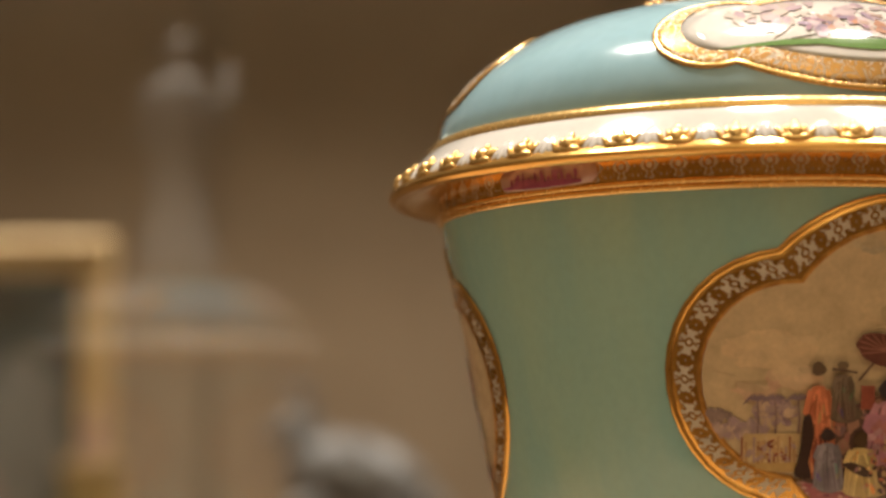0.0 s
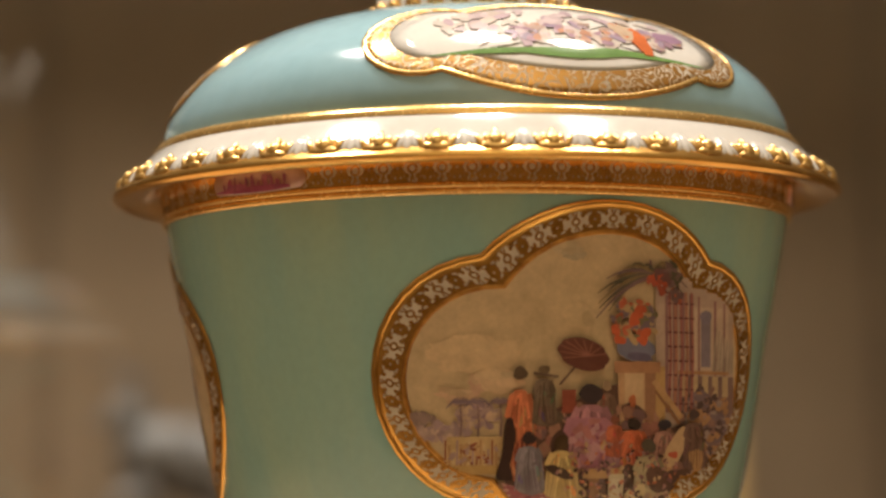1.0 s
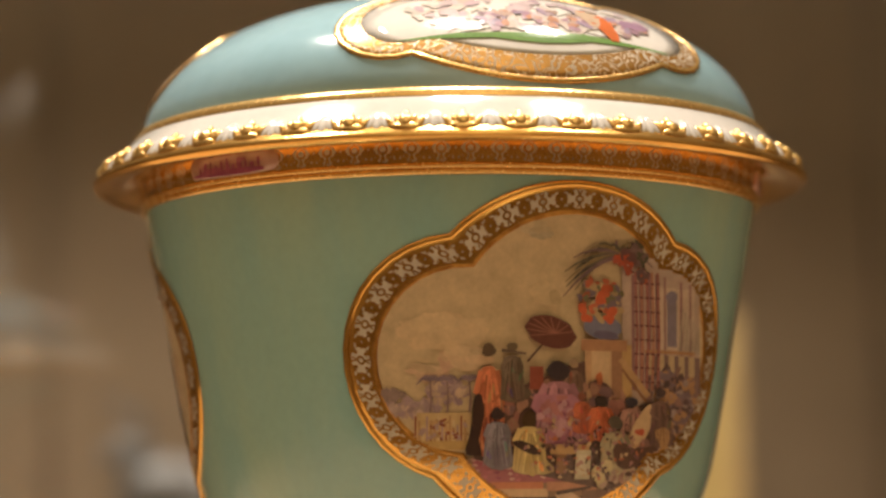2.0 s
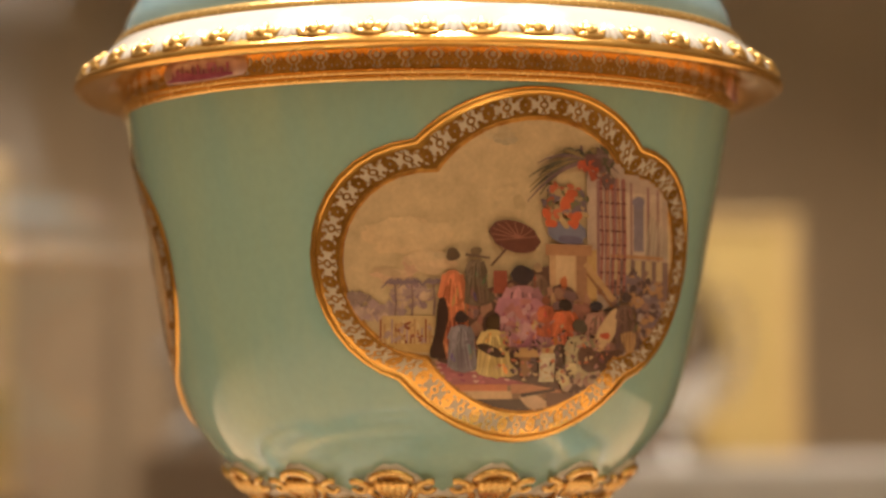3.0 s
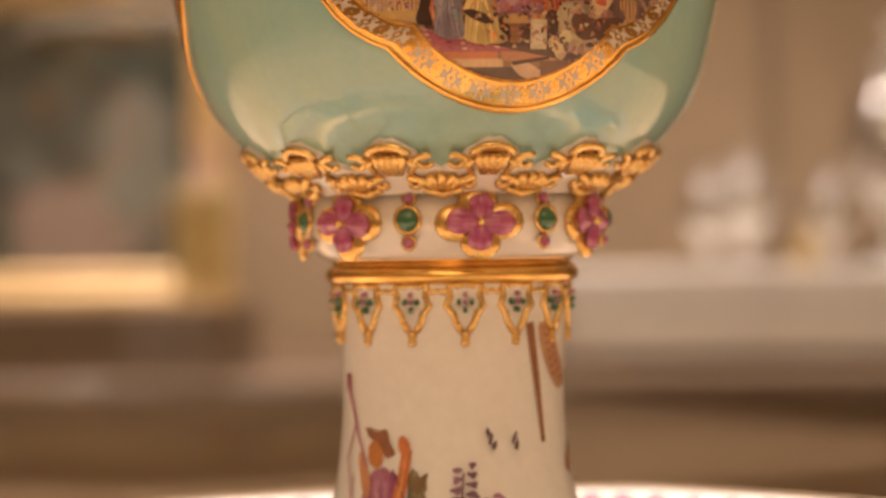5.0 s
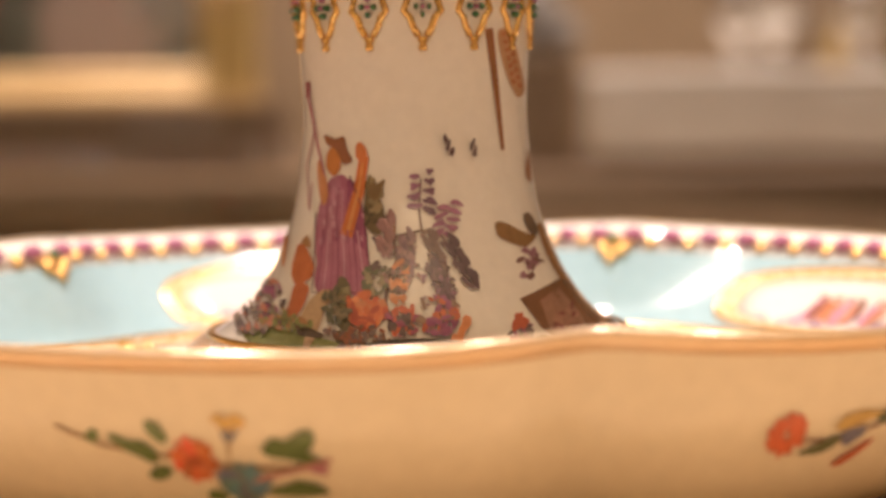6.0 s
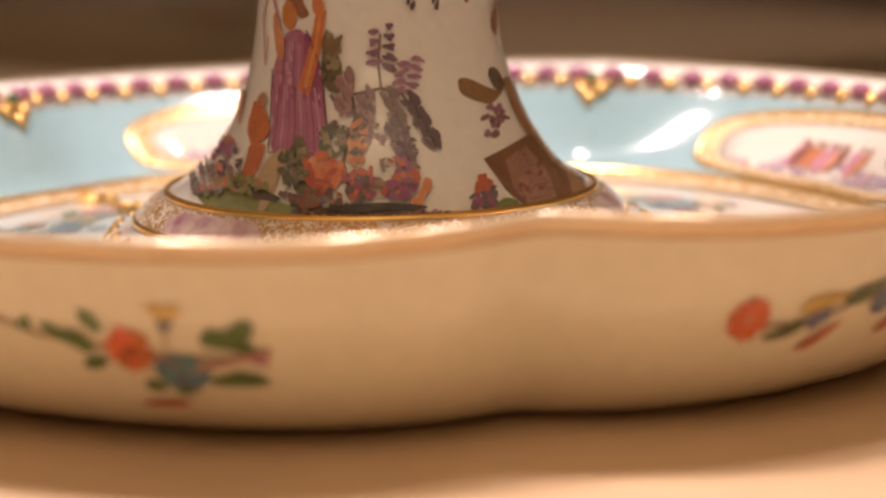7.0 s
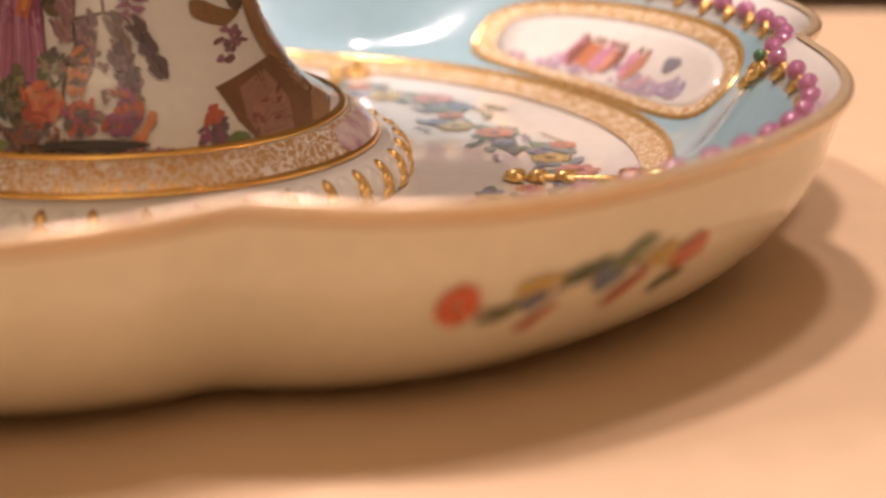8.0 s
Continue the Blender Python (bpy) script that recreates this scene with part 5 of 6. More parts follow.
# draped statuette as the finial, one plain mesh
fin = lathe(smooth_profile([(0.0, 0.2842), (0.02, 0.2842), (0.021, 0.292), (0.0165, 0.31), (0.0135, 0.335), (0.0165, 0.36), (0.0175, 0.378), (0.013, 0.39), (0.005, 0.396), (0.0, 0.397)], 5), 48, wobble=lambda th, i: (1 + 0.1 * math.sin(7 * th + i * 0.15) * (1 if i < 26 else 0.3), 0.0))
ball(fin, (0.001, 0, 0.407), (0.0085, 0.009, 0.011), None, 16, 10)
for a, b, r in (((0.014, 0, 0.384), (0.03, -0.004, 0.37), 0.005), ((0.03, -0.004, 0.37), (0.034, -0.006, 0.398), 0.0045), ((-0.014, 0, 0.384), (-0.018, -0.012, 0.358), 0.005)):
    d = Vector(b) - Vector(a)
    bmesh.ops.create_cone(fin, cap_ends=True, segments=14, radius1=r, radius2=r * 0.85, depth=d.length + r, matrix=Matrix.Translation((Vector(a) + Vector(b)) / 2) @ d.to_track_quat("Z", "Y").to_matrix().to_4x4())
part("finial", fin, BISQUE, lid, "white draped porcelain statuette")

# ---- dish ----
A0, LOBES = 0.285, 5
dish = thing("lobed_dish", "five-lobed porcelain dish, white tinted by warm bounce outside with flower sprays, turquoise within", "dish", at=(0.0015, 0, 0))


def lobe(th, depth):
    s = (math.sqrt(math.sin((th - A0) * LOBES / 2) ** 2 + 0.006) - 0.0775) / 0.9255
    return 1 - depth * (1 - min(1.0, s * 1.15)) ** 1.9


R0 = 0.158
OUT = smooth_profile([(0.112, 0.0085), (0.118, 0.0065), (0.124, 0.007), (0.134, 0.0108), (0.1425, 0.0165), (0.1495, 0.0245), (0.1538, 0.032), (0.156, 0.038), (0.1577, 0.0423), (0.1588, 0.0453)], 5)
INN = smooth_profile([(0.1565, 0.0459), (0.153, 0.0438), (0.149, 0.0405), (0.1435, 0.0350), (0.137, 0.0295), (0.129, 0.0238), (0.119, 0.0205), (0.109, 0.0187), (0.08, 0.0184), (0.0, 0.0183)], 5)


def lobed(th, r, z, start=0.105):
    k = max(0.0, min(1.0, (r - start) / 0.045))
    k = k * k * (3 - 2 * k)
    f = lobe(th, 0.075 * k)
    lift = (0.0013 + 0.002 * (1 - lobe(th, 1.0))) * max(0.0, min(1.0, (z - 0.028) / 0.017))
    return Vector((r * f * math.sin(th), -r * f * math.cos(th), z + lift))


def lobed_lathe(profile, n=300, start=0.105):
    bm = bmesh.new()
    rings = [[bm.verts.new(lobed(2 * math.pi * k / n, r, z, start)) for k in range(n)] for r, z in profile]
    for a, b in zip(rings, rings[1:]):
        for k in range(n):
            bm.faces.new((a[k], a[(k + 1) % n], b[(k + 1) % n], b[k]))
    return bm


class DishSkin:
    """s: length along a profile from its start, by radius."""

    def __init__(self, profile):
        self.p = np.array(sorted(profile, key=lambda q: q[0]))

    def __call__(self, th, s, off):
        z = float(np.interp(s, self.p[:, 0], self.p[:, 1]))
        z2 = float(np.interp(s + 0.001, self.p[:, 0], self.p[:, 1]))
        d = math.hypot(0.001, z2 - z)
        return lobed(th, s - (z2 - z) / d * off, z + 0.001 / d * off)


class WallSkin:
    """The outside of the dish by height."""

    def __init__(self, profile):
        self.p = np.array(profile)

    def __call__(self, th, s, off):
        r = float(np.interp(s, self.p[8:, 1], self.p[8:, 0]))
        r2 = float(np.interp(s + 0.001, self.p[8:, 1], self.p[8:, 0]))
        d = math.hypot(0.001, r2 - r)
        return lobed(th, r + 0.001 / d * off, s - (r2 - r) / d * off, 0.06)


in_skin, out_skin = DishSkin(INN), WallSkin(OUT)
part("outer_wall", lobed_lathe([(0.0, 0.009), (0.1, 0.009)] + OUT, start=0.06), BOUNCE_WHITE, dish, "white outer wall, tinted with the plinth's warm bounce")
part("inner_wall", lobed_lathe([q for q in INN if q[0] > 0.118 and q[0] < 0.15]), LIT_TURQ, dish, "turquoise inner wall")
part("floor_plate", lobed_lathe([q for q in INN if q[0] < 0.1205]), WHITE, dish, "white inner floor")
part("rim_band", lobed_lathe([(0.1585, 0.0454)] + [q for q in INN if q[0] > 0.147]), WHITE, dish, "white rim band")
part("gilt_edge", lobed_lathe(smooth_profile([(0.1572, 0.0421), (0.1592, 0.0441), (0.1596, 0.0457), (0.1585, 0.0467), (0.1568, 0.0464)], 3)), WORNGOLD, dish, "worn gilt edge")
part("floor_ring", lobed_lathe([(r, float(np.interp(r, in_skin.p[:, 0], in_skin.p[:, 1])) + 0.0005) for r in (0.1135, 0.1142, 0.1165, 0.119, 0.1212, 0.1218)]), FILI_PALE, dish, "gilt ring round the floor")
part("floor_line", lobed_lathe([(r, float(np.interp(r, in_skin.p[:, 0], in_skin.p[:, 1])) + o) for r, o in ((0.1205, 0.0004), (0.1212, 0.0012), (0.1222, 0.0012), (0.1229, 0.0004))]), GOLD, dish)
# purple drops and gilt tips inside the rim
drop_b, tip_b, gem_b = bmesh.new(), bmesh.new(), bmesh.new()
ball(drop_b, (0, 0, 0), (0.0034, 0.0024, 0.002), None, 12, 8)
drop_m = mesh_of(drop_b, "enamel_drop", PLUM)
ball(tip_b, (0, 0, 0), (0.0014, 0.0022, 0.0011), None, 8, 6)
ball(tip_b, (0.0016, -0.0016, 0), (0.0008, 0.0011, 0.0008), Matrix.Rotation(0.6, 4, "Z"), 8, 6)
ball(tip_b, (-0.0016, -0.0016, 0), (0.0008, 0.0011, 0.0008), Matrix.Rotation(-0.6, 4, "Z"), 8, 6)
tip_m = mesh_of(tip_b, "gilt_tip", GOLD)
for k in range(85):
    th = A0 + (k + 0.5) * 2 * math.pi / 85
    ob = part("enamel_drop", drop_m, None, dish)
    ob.matrix_local = Matrix.Translation(in_skin(th, 0.1515, 0.0008)) @ Matrix.Rotation(th, 4, "Z") @ Matrix.Rotation(-0.85, 4, "X")
    ob = part("gilt_tip", tip_m, None, dish)
    ob.matrix_local = Matrix.Translation(in_skin(th + 0.037, 0.1496, 0.0006)) @ Matrix.Rotation(th + 0.037, 4, "Z") @ Matrix.Rotation(-0.85, 4, "X")
ball(gem_b, (0, 0, 0), (0.0017, 0.0015, 0.0016), None, 10, 7)
gem_gm = mesh_of(gem_b, "green_gem", GREEN)
for k in range(LOBES):
    th = A0 + k * 2 * math.pi / LOBES
    ob = part("green_gem", gem_gm, None, dish, "dark green gem at the notch")
    ob.matrix_local = Matrix.Translation(in_skin(th, 0.1498, 0.0016))
    for s in (-1, 0, 1):
        ob = part("gilt_tip", tip_m, None, dish)
        ob.matrix_local = Matrix.Translation(in_skin(th + s * 0.022, 0.1478 - 0.002 * (s == 0), 0.0008)) @ Matrix.Rotation(th + s * 0.022, 4, "Z") @ Matrix.Rotation(-0.85, 4, "X") @ Matrix.Diagonal((1.1, 1.1, 1.1, 1))



def sprig_mesh():
    """Raised gilt sprig: paired leaves along a stalk that ends in a curled leaf, x outwards."""
    bm = bmesh.new()
    tube(bm, [(x, 0.0, 0.0006) for x in (0.083, 0.09, 0.097, 0.104, 0.109)], 0.0006, 0.0009)
    for x, a in ((0.0855, 0.0028), (0.0905, 0.0026), (0.0965, 0.003)):
        for side in (-1, 1):
            ball(bm, (x, side * 0.0019, 0.0009), (a, 0.0013, 0.0011), Matrix.Rotation(side * 0.6, 4, "Z"), 10, 6)
    for side in (-1, 1):
        pts = []
        for k in range(14):
            a = k * 0.4
            r = 0.0042 * (1 - k / 18)
            pts.append((0.1098 + r * math.sin(a) * 1.2, side * (0.0008 + r * (1 - math.cos(a))), 0.0012))
        rings = [[bm.verts.new((x + dx, y, z + dz)) for dx, dz in ((-0.0007, -0.0008), (0.0, 0.0006), (0.0007, -0.0008))] for x, y, z in pts]
        for a, b in zip(rings, rings[1:]):
            for j in range(3):
                bm.faces.new((a[j], a[(j + 1) % 3], b[(j + 1) % 3], b[j]))
    ball(bm, (0.1145, 0.0, 0.0016), (0.0048, 0.0018, 0.0012), Matrix.Rotation(-0.25, 4, "Y"), 10, 6)
    return mesh_of(bm, "gilt_sprig", GOLD)


sprig_m = sprig_mesh()
for k in range(LOBES):
    ob = part("gilt_sprig", sprig_m, None, dish, "raised gilt sprig with a curled leaf")
    ob.matrix_local = Matrix.Rotation(A0 - 0.05 + k * 2 * math.pi / LOBES - math.pi / 2, 4, "Z") @ Matrix.Translation((0, 0, 0.0187))


def oval(a, b, n=56, power=0.72):
    out = []
    for k in range(n):
        c, d = math.cos(2 * math.pi * k / n), math.sin(2 * math.pi * k / n)
        out.append((a * math.copysign(abs(c) ** power, c), b * math.copysign(abs(d) ** power, d) * (1 + 0.05 * math.cos(6 * math.pi * k / n))))
    return out


for k in range(LOBES):
    th = A0 + (k + 0.5) * 2 * math.pi / LOBES
    outer, inner = oval(0.051, 0.0112), oval(0.0445, 0.0082)
    base = part("painted_panel", patch(in_skin, th - 0.012, 0.1356, 0.1345, inner, 0.0003, 6), WHITE, dish, "white oval panel painted with a harbour scene")
    part("panel_border", patch(in_skin, th - 0.012, 0.1356, 0.1345, outer, 0.0006, 3, inner), FILI_PALE, base, "gilt scrollwork border")
    part("panel_fillet", bead_line(in_skin, th - 0.012, 0.1356, 0.1345, outer, 0.0002, 0.0008), GOLD, base)
    q = Painting(in_skin, th - 0.012, 0.1356, 0.1345, 0.0005)
    q.bush(0, -0.0045, 0.038, 0.0022, ((0.55, 0.42, 0.5), (0.6, 0.4, 0.42), (0.45, 0.35, 0.46)), 60, 0.0016)
    for j in range(9):
        u = q.rng.uniform(-0.014, 0.024)
        c = q.rng.choice(((0.66, 0.26, 0.13), (0.62, 0.3, 0.2), (0.3, 0.13, 0.1), (0.58, 0.28, 0.38), (0.36, 0.28, 0.36)))
        q.blob(u, -0.0012, 0.0022, 0.0038, c, q.rng.uniform(-0.2, 0.2))
        q.blob(u, 0.0028, 0.0009, 0.0008, (0.3, 0.16, 0.12))
    q.blob(-0.018, 0.0018, 0.003, 0.002, (0.25, 0.25, 0.28))
    q.bush(-0.026, -0.003, 0.006, 0.002, ((0.5, 0.42, 0.5), (0.4, 0.34, 0.46)), 22, 0.0014)
    q.done("harbour_painting", base)
# flower sprays on the floor
BLOOMS = ((0.6, 0.24, 0.14), (0.6, 0.45, 0.15), (0.24, 0.28, 0.42), (0.55, 0.24, 0.3), (0.62, 0.3, 0.26))
LEAVES = ((0.2, 0.26, 0.2), (0.24, 0.3, 0.2), (0.3, 0.34, 0.36))


def spray(skin, name, th, s, radius, size, colour_main, seed, off):
    q = Painting(skin, th, s, radius, off)
    q.rng = random.Random(seed)
    g = q.rng
    q.stroke([(-2.6 * size, -0.1 * size), (-1.2 * size, 0.25 * size), (0.2 * size, 0.0), (1.6 * size, 0.3 * size), (2.6 * size, 0.05 * size)], size * 0.1, size * 0.05, (0.22, 0.2, 0.12))
    for j in range(18):
        u = g.uniform(-2.5, 2.5)
        q.blob(u * size, g.uniform(-0.7, 0.7) * size, size * 0.34, size * 0.13, g.choice(LEAVES), g.uniform(-0.8, 0.8), 0.2, 10)
    for u, v, r, c in ((-0.5, 0.1, 0.55, colour_main), (0.5, -0.35, 0.5, BLOOMS[1]), (1.5, 0.15, 0.36, BLOOMS[0]), (-1.5, -0.1, 0.34, BLOOMS[2]), (1.05, -0.5, 0.3, BLOOMS[2])):
        for j in range(9):
            a = j * 0.7
            q.blob((u + r * 0.5 * math.cos(a)) * size, (v + r * 0.5 * math.sin(a)) * size, r * 0.36 * size, r * 0.26 * size, c, a, 0.15, 8)
        q.blob(u * size, v * size, r * 0.25 * size, r * 0.25 * size, (0.25, 0.13, 0.08))
    return q.done(name, dish, "painted spray of flowers")


for k in range(LOBES * 3):
    th = A0 + (k + 0.25) * 2 * math.pi / (LOBES * 3)
    spray(in_skin, "flower_spray", th, 0.088 + 0.01 * (k % 2), 0.092, 0.011, BLOOMS[(0, 4)[k % 2]], 40 + k, 0.0003)
for k in range(30):
    q = Painting(in_skin, k * 0.2094 + 0.05, 0.076 + 0.03 * ((k * 7) % 5) / 5, 0.09, 0.0003)
    q.rng = random.Random(900 + k)
    q.stroke([(-0.004, 0), (0, 0.0006), (0.004, 0)], 0.0004, 0.0003, (0.3, 0.22, 0.3))
    for j in range(5):
        q.blob(-0.003 + j * 0.0015, q.rng.uniform(-0.001, 0.001), 0.0011, 0.0005, q.rng.choice(LEAVES + ((0.36, 0.2, 0.36),)), q.rng.uniform(-1, 1), 0.2, 8)
    q.done("flower_sprig", dish)


def outside_spray(th, mirror, seed):
    """Sprig of orange, blue and yellow blooms with leafy tails on the outer wall."""
    q = Painting(out_skin, th, 0.0285, 0.155, 0.0004)
    q.rng = random.Random(seed)
    g, m = q.rng, mirror
    ORANGE, BLUE, YEL, LF, DRY = (0.58, 0.15, 0.06), (0.13, 0.19, 0.26), (0.62, 0.42, 0.12), (0.12, 0.18, 0.06), (0.4, 0.22, 0.2)
    q.stroke([(m * -0.031, 0.0045), (m * -0.022, 0.0015), (m * -0.011, 0.0), (m * 0.0, -0.0015), (m * 0.013, -0.002), (m * 0.02, -0.0005)], 0.0006, 0.0008, (0.3, 0.2, 0.1))
    for u, v, a, b, t in ((-0.0145, 0.0008, 0.004, 0.0016, -0.4), (-0.0105, 0.0042, 0.0026, 0.0014, -0.5), (-0.0115, -0.0035, 0.0026, 0.0013, 0.1), (-0.018, 0.0022, 0.0022, 0.001, -0.6), (-0.0235, 0.003, 0.0016, 0.0011, 0.5), (0.0135, 0.0012, 0.0052, 0.0017, -0.25), (0.0158, 0.0028, 0.0028, 0.0022, 0.6), (0.0145, -0.0062, 0.0056, 0.0016, 0.05), (-0.0015, -0.0078, 0.002, 0.0013, 0.2), (0.004, -0.0088, 0.0018, 0.001, 0)):
        q.blob(m * u, v, a, b, LF, m * t, 0.16)
    for j in range(11):
        a = j * 0.58
        q.blob(m * -0.0042 + 0.0027 * math.cos(a), -0.0008 + 0.0025 * math.sin(a), 0.0019, 0.0011, tuple(c * g.uniform(0.8, 1.2) for c in ORANGE), a, 0.2)
    q.blob(m * -0.0042, -0.001, 0.0016, 0.0014, (0.4, 0.1, 0.04))
    for j in range(11):
        a = j * 0.58
        q.blob(m * 0.0044 + 0.003 * math.cos(a), -0.0048 + 0.0019 * math.sin(a), 0.0022, 0.0013, tuple(c * g.uniform(0.8, 1.3) for c in BLUE), a, 0.2)
    q.blob(m * 0.003, 0.0052, 0.0016, 0.0024, (0.14, 0.16, 0.2), 0.3)
    for j in range(5):
        q.blob(m * (0.0015 + 0.001 * j), 0.0062 + 0.0006 * math.cos(j * 2), 0.0012, 0.0008, YEL, j)
    q.stroke([(m * 0.003, 0.004), (m * 0.0026, -0.001)], 0.0004, 0.0004, (0.35, 0.25, 0.12))
    for j in range(6):
        q.blob(m * (0.0085 + 0.0022 * j), -0.0038 + 0.0006 * j, 0.0022, 0.0006, DRY, m * 0.35, 0.2)
    q.blob(m * 0.019, -0.002, 0.0016, 0.0012, (0.36, 0.16, 0.2))
    q.blob(m * -0.001, -0.0118, 0.0046, 0.001, (0.42, 0.1, 0.07), 0.05)
    q.done("flower_spray", dish, "painted spray of orange and blue flowers")


def side_spray(th, seed):
    """Trailing sprig: a red bloom, yellow and blue blooms, dark leaves."""
    q = Painting(out_skin, th, 0.029, 0.155, 0.0004)
    q.rng = random.Random(seed)
    for j in range(11):
        a = j * 0.58
        q.blob(0.0024 * math.cos(a), 0.0024 * math.sin(a), 0.0018, 0.0012, (0.58, 0.14, 0.06), a, 0.2)
    q.stroke([(0.003, -0.0012), (0.012, -0.002), (0.022, 0.001), (0.034, 0.002), (0.05, -0.001)], 0.0006, 0.0007, (0.25, 0.15, 0.1))
    for u, v, a, b, t, c in ((0.0085, -0.0028, 0.0042, 0.0013, 0.35, (0.12, 0.14, 0.07)), (0.0145, 0.0018, 0.005, 0.0014, 0.2, (0.6, 0.42, 0.12)), (0.0145, -0.0012, 0.0028, 0.0018, 0.2, (0.16, 0.17, 0.24)), (0.0165, -0.0052, 0.0045, 0.0011, 0.6, (0.5, 0.12, 0.06)), (0.024, 0.0025, 0.005, 0.0015, 0.3, (0.1, 0.13, 0.06)), (0.03, 0.0005, 0.004, 0.0024, 0.1, (0.13, 0.17, 0.24)), (0.035, 0.004, 0.0052, 0.0018, 0.3, (0.12, 0.16, 0.06)), (0.036, -0.003, 0.005, 0.0014, 0.5, (0.5, 0.12, 0.07)), (0.043, 0.002, 0.004, 0.0022, 0.1, (0.6, 0.42, 0.12)), (0.051, 0.001, 0.0046, 0.003, 0.2, (0.55, 0.16, 0.08)), (0.048, -0.004, 0.0045, 0.0014, 0.3, (0.12, 0.15, 0.06))):
        q.blob(u, v, a, b, c, t, 0.18)
    q.done("flower_spray", dish, "painted trailing spray of flowers")


outside_spray(-0.172, 1, 5)
side_spray(0.525, 6)
outside_spray(2.1, 1, 7)
outside_spray(3.3, -1, 8)
outside_spray(-1.5, 1, 9)

# ---- things behind the glass ----
before_rear = set(scene.objects)
SHELF = 0.05
shelf = thing("rear_plinth", "brown display plinth behind the glass", "plinth", kind="structure")
part("plinth_top", box(bmesh.new(), (-1.2, 0.86, SHELF - 0.025), (1.2, 1.5, SHELF), 0.003), DARKWALL, shelf, smooth=False)
part("plinth_body", box(bmesh.new(), (-1.18, 0.88, -0.431), (1.18, 1.48, SHELF - 0.025)), WALL, shelf, smooth=False)
# wall panel joints
for x in (-0.62, -0.2, 0.22, 0.64):
    slab("trim", (x - 0.002, 1.768, -0.43), (x + 0.002, 1.7835, 1.37), DARKWALL, "dark joint between the tan wall panels")
slab("wall_panel", (-1.4, 1.765, 0.3), (-0.43, 1.7835, 1.2), DARKWALL, "darker brown wall panel above the picture")

block = solid("picture_rest", box(bmesh.new(), (-0.51, 0.915, SHELF), (-0.2, 1.05, 0.094), 0.002), DARKWALL, "low brown block under the framed picture", "block", smooth=False)
picture = thing("picture", "dark green and grey painting in a gilt frame", "picture", at=(-0.3663, 1.01, 0.2056))
fw, fh = 0.15, 0.1116


def frame_bar(length):
    """Moulded bar along x with mitred ends: the outer edge is longer than the inner one."""
    bm = bmesh.new()
    sect = ((0.0, 0.0), (0.0, -0.014), (0.004, -0.018), (0.009, -0.016), (0.014, -0.011), (0.019, -0.0125), (0.024, -0.008), (0.024, 0.0))
    rings = [[bm.verts.new((s * (length - d), y, -d)) for d, y in sect] for s in (-1, 1)]
    n = len(sect)
    for k in range(n):
        bm.faces.new((rings[0][k], rings[0][(k + 1) % n], rings[1][(k + 1) % n], rings[1][k]))
    for r in rings:
        bm.faces.new(r)
    return bm


for length, off, turn in ((fw, fh, 0), (fw, fh, math.pi), (fh, fw, math.pi / 2), (fh, fw, -math.pi / 2)):
    ob = part("frame_bar", frame_bar(length), GILTWOOD, picture, smooth=False)
    ob.matrix_local = Matrix.Rotation(turn, 4, "Y") @ Matrix.Translation((0, 0, off))
canvas = part("canvas", box(bmesh.new(), (-fw + 0.02, -0.007, -fh + 0.02), (fw - 0.02, 0.0, fh - 0.02)), material("dark_painting", (0.1, 0.11, 0.09), 0.3, second=(0.035, 0.04, 0.035), scale=14, mixing=1.0), picture, "dark landscape canvas", smooth=False)


class Canvas:
    def __call__(self, th, s, off):
        return Vector((th, -0.0075 - off, s))


q = Painting(Canvas(), 0.0, 0.0, 1.0, 0.0)
for k in range(70):
    q.blob(q.rng.uniform(-0.115, 0.115), q.rng.uniform(-0.09, 0.09), q.rng.uniform(0.006, 0.02), q.rng.uniform(0.005, 0.014), q.rng.choice(((0.1, 0.12, 0.1), (0.16, 0.17, 0.15), (0.05, 0.06, 0.05), (0.22, 0.2, 0.17), (0.12, 0.09, 0.06))), q.rng.random() * 3)
q.blob(-0.06, -0.03, 0.03, 0.04, (0.38, 0.1, 0.08))
q.blob(0.05, -0.06, 0.05, 0.03, (0.36, 0.28, 0.24))
q.blob(0.09, -0.02, 0.03, 0.05, (0.24, 0.23, 0.2))
q.done("canvas_painting", canvas)

gilt_box = thing("gilt_pedestal", "small gilt pedestal in front of the picture", "pedestal", at=(-0.223, 0.945, 0.094))
part("shaft", box(bmesh.new(), (-0.017, -0.017, 0.006), (0.017, 0.017, 0.069), 0.002), YELLOW, gilt_box, smooth=False)
part("foot", box(bmesh.new(), (-0.02, -0.02, 0.0), (0.02, 0.02, 0.008), 0.002), GILTWOOD, gilt_box, smooth=False)
part("cap", box(bmesh.new(), (-0.019, -0.019, 0.069), (0.019, 0.019, 0.076), 0.002), GILTWOOD, gilt_box, smooth=False)


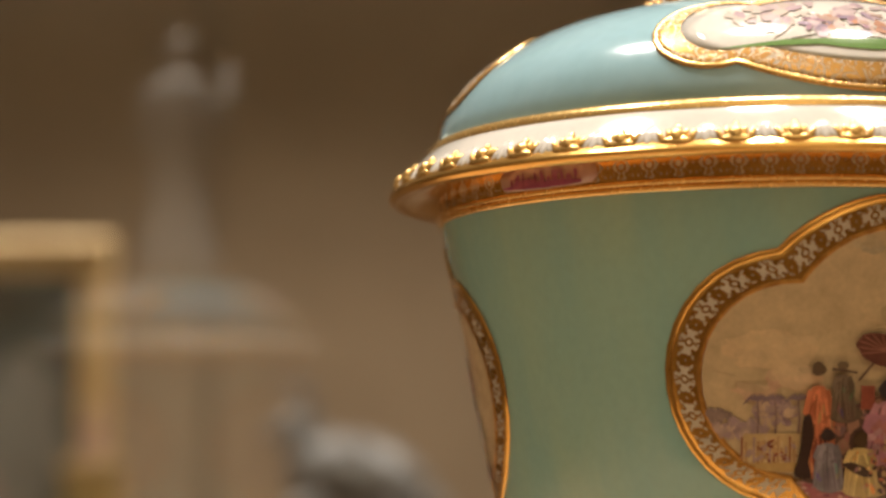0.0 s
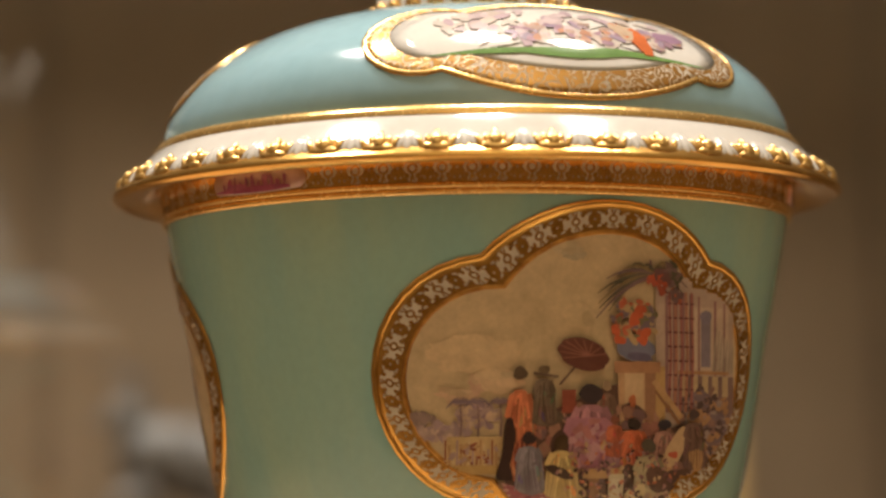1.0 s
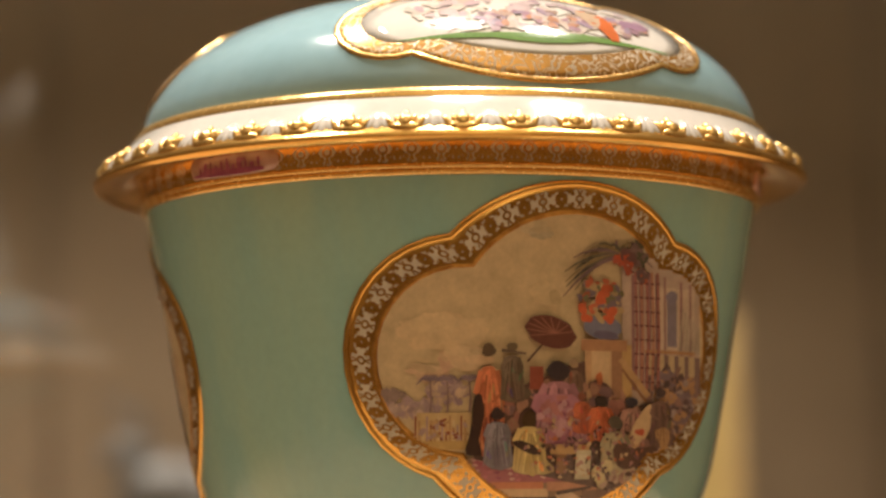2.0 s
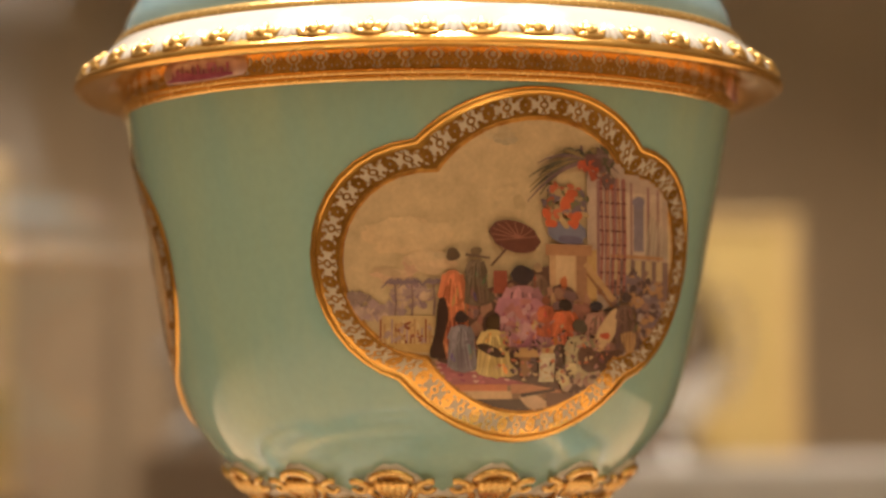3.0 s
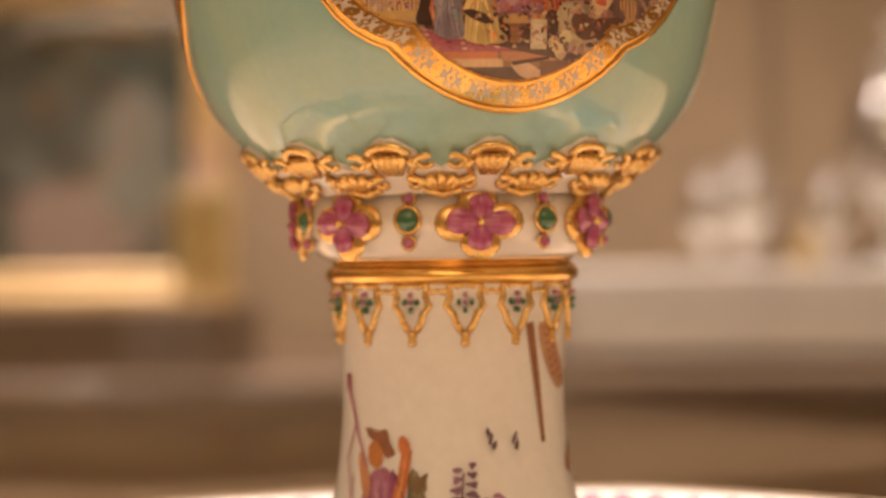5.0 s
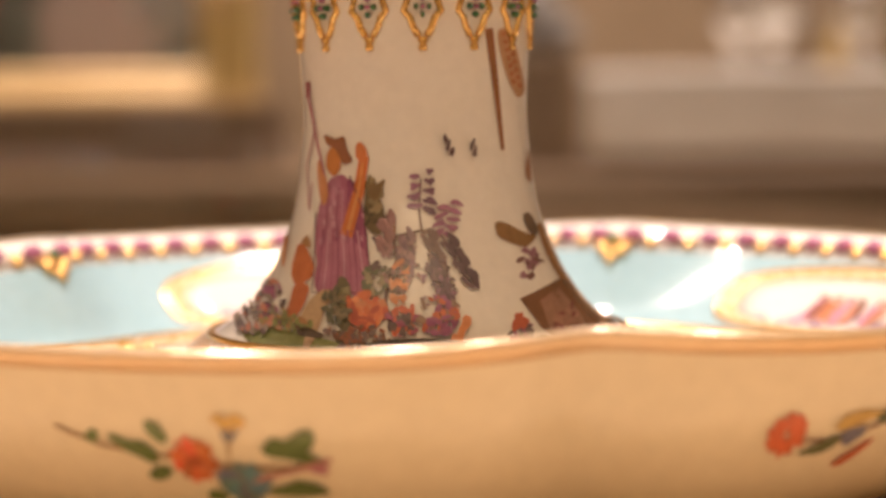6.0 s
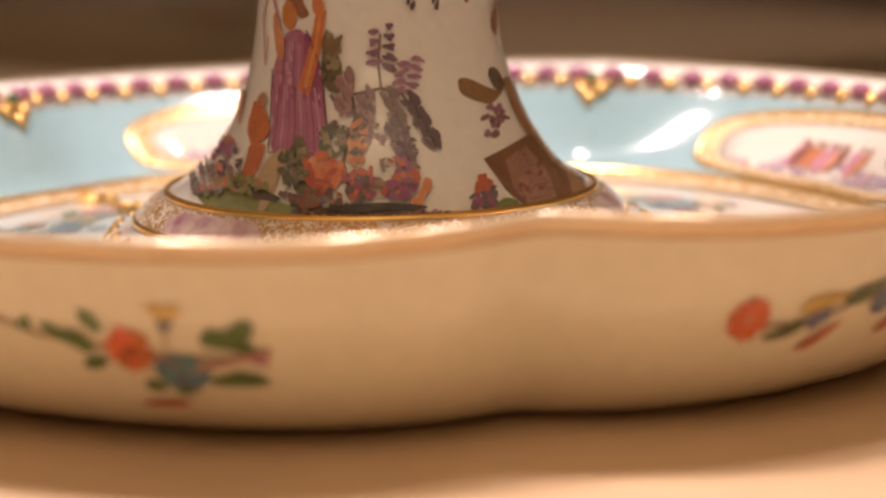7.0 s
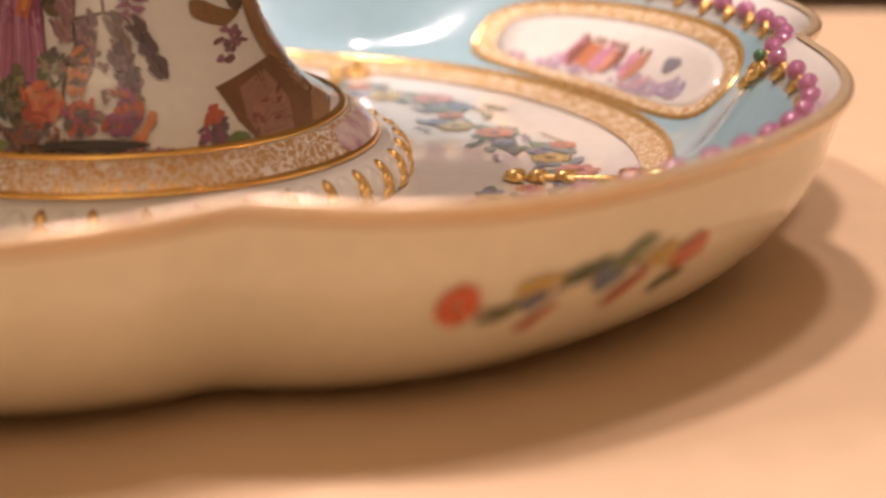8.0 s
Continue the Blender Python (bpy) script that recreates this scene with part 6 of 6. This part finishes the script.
def statuette(at, h, mat, label, seed):
    """A small porcelain statuette as one plain lumpy mesh."""
    g = random.Random(seed)
    bm = bmesh.new()
    ball(bm, (0, 0, h * 0.06), (h * 0.26, h * 0.22, h * 0.08), None, 14, 8)
    ball(bm, (0, 0, h * 0.32), (h * 0.17, h * 0.15, h * 0.28), None, 14, 10)
    ball(bm, (h * 0.02, 0, h * 0.62), (h * 0.13, h * 0.11, h * 0.16), None, 14, 10)
    ball(bm, (h * 0.04, 0, h * 0.88), (h * 0.09, h * 0.09, h * 0.11), None, 14, 10)
    for k in range(6):
        a = g.random() * 6.3
        ball(bm, (math.cos(a) * h * 0.15, math.sin(a) * h * 0.12, h * g.uniform(0.15, 0.7)), (h * 0.07, h * 0.06, h * 0.1), Matrix.Rotation(g.uniform(-0.8, 0.8), 4, "Y"), 10, 7)
    return solid("statuette", bm, mat, label, "statuette", at=at)


statuette((-0.223, 0.945, 0.17), 0.034, material("pink_glaze", (0.5, 0.3, 0.25), 0.2, second=(0.62, 0.5, 0.42), scale=60, mixing=1.0), "pink and white porcelain statuette on a gilt pedestal", 4)

# horned beast statue
beast_base = solid("statue_base", box(bmesh.new(), (-0.125, 0.95, SHELF), (0.0, 1.03, 0.125), 0.003), DARKWALL, "dark brown block under the horned statue", "block", smooth=False)
bm = bmesh.new()
# crouching body, chest, neck, head and muzzle
ball(bm, (0.014, 0, 0.03), (0.046, 0.024, 0.026), Matrix.Rotation(0.42, 4, "Y"), 28, 18)
ball(bm, (-0.016, 0, 0.036), (0.026, 0.02, 0.026), Matrix.Rotation(0.3, 4, "Y"), 20, 14)
ball(bm, (-0.028, -0.002, 0.054), (0.012, 0.011, 0.018), Matrix.Rotation(-0.3, 4, "Y"), 16, 10)
ball(bm, (-0.034, -0.004, 0.066), (0.013, 0.0085, 0.0095), Matrix.Rotation(-0.35, 4, "Y"), 16, 10)
ball(bm, (-0.046, -0.005, 0.061), (0.0075, 0.0058, 0.0055), None, 12, 8)
ball(bm, (0.05, 0, 0.012), (0.015, 0.018, 0.011), None, 16, 10)
for k in range(6):
    ball(bm, (0.034 + 0.0018 * k, -0.004, 0.019 + 0.0026 * k), (0.0034 - 0.0004 * k, 0.003 - 0.0003 * k, 0.0026), None, 8, 6)
for side in (-1, 1):
    # swept horn, ear and folded legs
    for k in range(12):
        a = k / 11
        ball(bm, (-0.027 - 0.024 * a * a + 0.006 * math.sin(3 * a), side * (0.004 + 0.007 * a), 0.072 + 0.026 * a + (0.004 if side < 0 else -0.005) * a), (0.0042 * (1 - a * 0.75), 0.0042 * (1 - a * 0.75), 0.0044 * (1 - a * 0.5)), None, 10, 7)
    ball(bm, (-0.024, side * 0.011, 0.066), (0.008, 0.003, 0.0035), Matrix.Rotation(0.5, 4, "Y"), 10, 6)
    for x, t in ((-0.034, 0.9), (-0.02, -0.6), (0.03, 0.7)):
        ball(bm, (x, side * 0.017, 0.01), (0.0062, 0.0062, 0.015), Matrix.Rotation(t, 4, "Y"), 12, 8)
for v in bm.verts:
    v.co += Vector(noise.noise_vector(v.co * 110)) * 0.0026
solid("horned_statue", bm, PEWTER, "grey glazed horned goat statue on a brown block", "statue", at=(-0.061, 0.985, 0.125))

# silver and marble
stand = solid("marble_stand", box(bmesh.new(), (0.005, 0.955, SHELF + 0.008), (0.47, 1.12, 0.1127), 0.004), LIMEWASH, "wide pale marble stand", "stand", smooth=False)
for x in (0.03, 0.445):
    solid("stand_batten", box(bmesh.new(), (x - 0.012, 0.965, SHELF), (x + 0.012, 1.11, SHELF + 0.0078), 0.001), DARKWALL, "dark wooden batten under the marble stand", "batten", smooth=False)


def silver_vessel(at, h, label):
    ob = thing("silver_vessel", label, "vessel", "silver on the marble stand", at=at)
    part("body", lathe(smooth_profile([(0.0, 0.0), (h * 0.2, 0.0), (h * 0.19, h * 0.04), (h * 0.07, h * 0.1), (h * 0.06, h * 0.2), (h * 0.17, h * 0.36), (h * 0.21, h * 0.52), (h * 0.15, h * 0.7), (h * 0.09, h * 0.78), (h * 0.12, h * 0.84), (h * 0.115, h * 0.85), (h * 0.05, h * 0.9), (0.0, h * 0.92)], 5), 48), SILVER, ob)
    knob = bmesh.new()
    ball(knob, (0, 0, h * 0.95), (h * 0.05, h * 0.05, h * 0.06), None, 12, 8)
    part("knob", knob, SILVER, ob)
    arm = bmesh.new()
    for k in range(15):
        a = -1.3 + k * 0.19
        ball(arm, (h * (0.17 + 0.13 * math.cos(a)), 0, h * (0.52 + 0.2 * math.sin(a))), (h * 0.02,) * 3, None, 8, 6)
    part("handle", arm, SILVER, ob)
    return ob


silver_vessel((0.232, 1.0, 0.1127), 0.16, "tall silver covered vessel with a looped handle")
silver_vessel((0.25, 1.06, 0.1127), 0.115, "silver covered vessel with a looped handle")
silver_vessel((0.186, 0.985, 0.1127), 0.07, "small silver covered vessel with a looped handle")
silver_vessel((0.106, 0.985, 0.1127), 0.072, "small silver covered vessel with a looped handle")
silver_vessel((0.134, 1.03, 0.1127), 0.085, "small silver covered vessel with a looped handle")
panel = thing("yellow_screen", "upright yellow silk panel in a gilt frame", "screen", at=(0.305, 1.135, SHELF))
part("silk", box(bmesh.new(), (-0.036, 0, 0.008), (0.036, 0.012, 0.234), 0.001), YELLOW, panel, smooth=False)
for x in (-0.039, 0.039):
    part("frame_post", box(bmesh.new(), (x - 0.004, -0.004, 0.0), (x + 0.004, 0.016, 0.242), 0.0015), GILTWOOD, panel, smooth=False)
part("frame_rail", box(bmesh.new(), (-0.035, -0.003, 0.234), (0.035, 0.015, 0.242), 0.001), GILTWOOD, panel, smooth=False)
statuette((0.168, 0.97, 0.1127), 0.03, YELLOW, "small yellow glazed statuette on the marble stand", 8)

# the rear case was laid out on a small plan: set it out at full size, further off
PLAN = Matrix.Translation((-0.02, -0.55, 0.142)) @ Matrix.Diagonal((1.992, 1.992, 1.992, 1)) @ Matrix.Translation((0.02, 0.55, -0.142))
for ob in set(scene.objects) - before_rear:
    if ob.parent is None:
        ob.matrix_basis = PLAN @ ob.matrix_basis
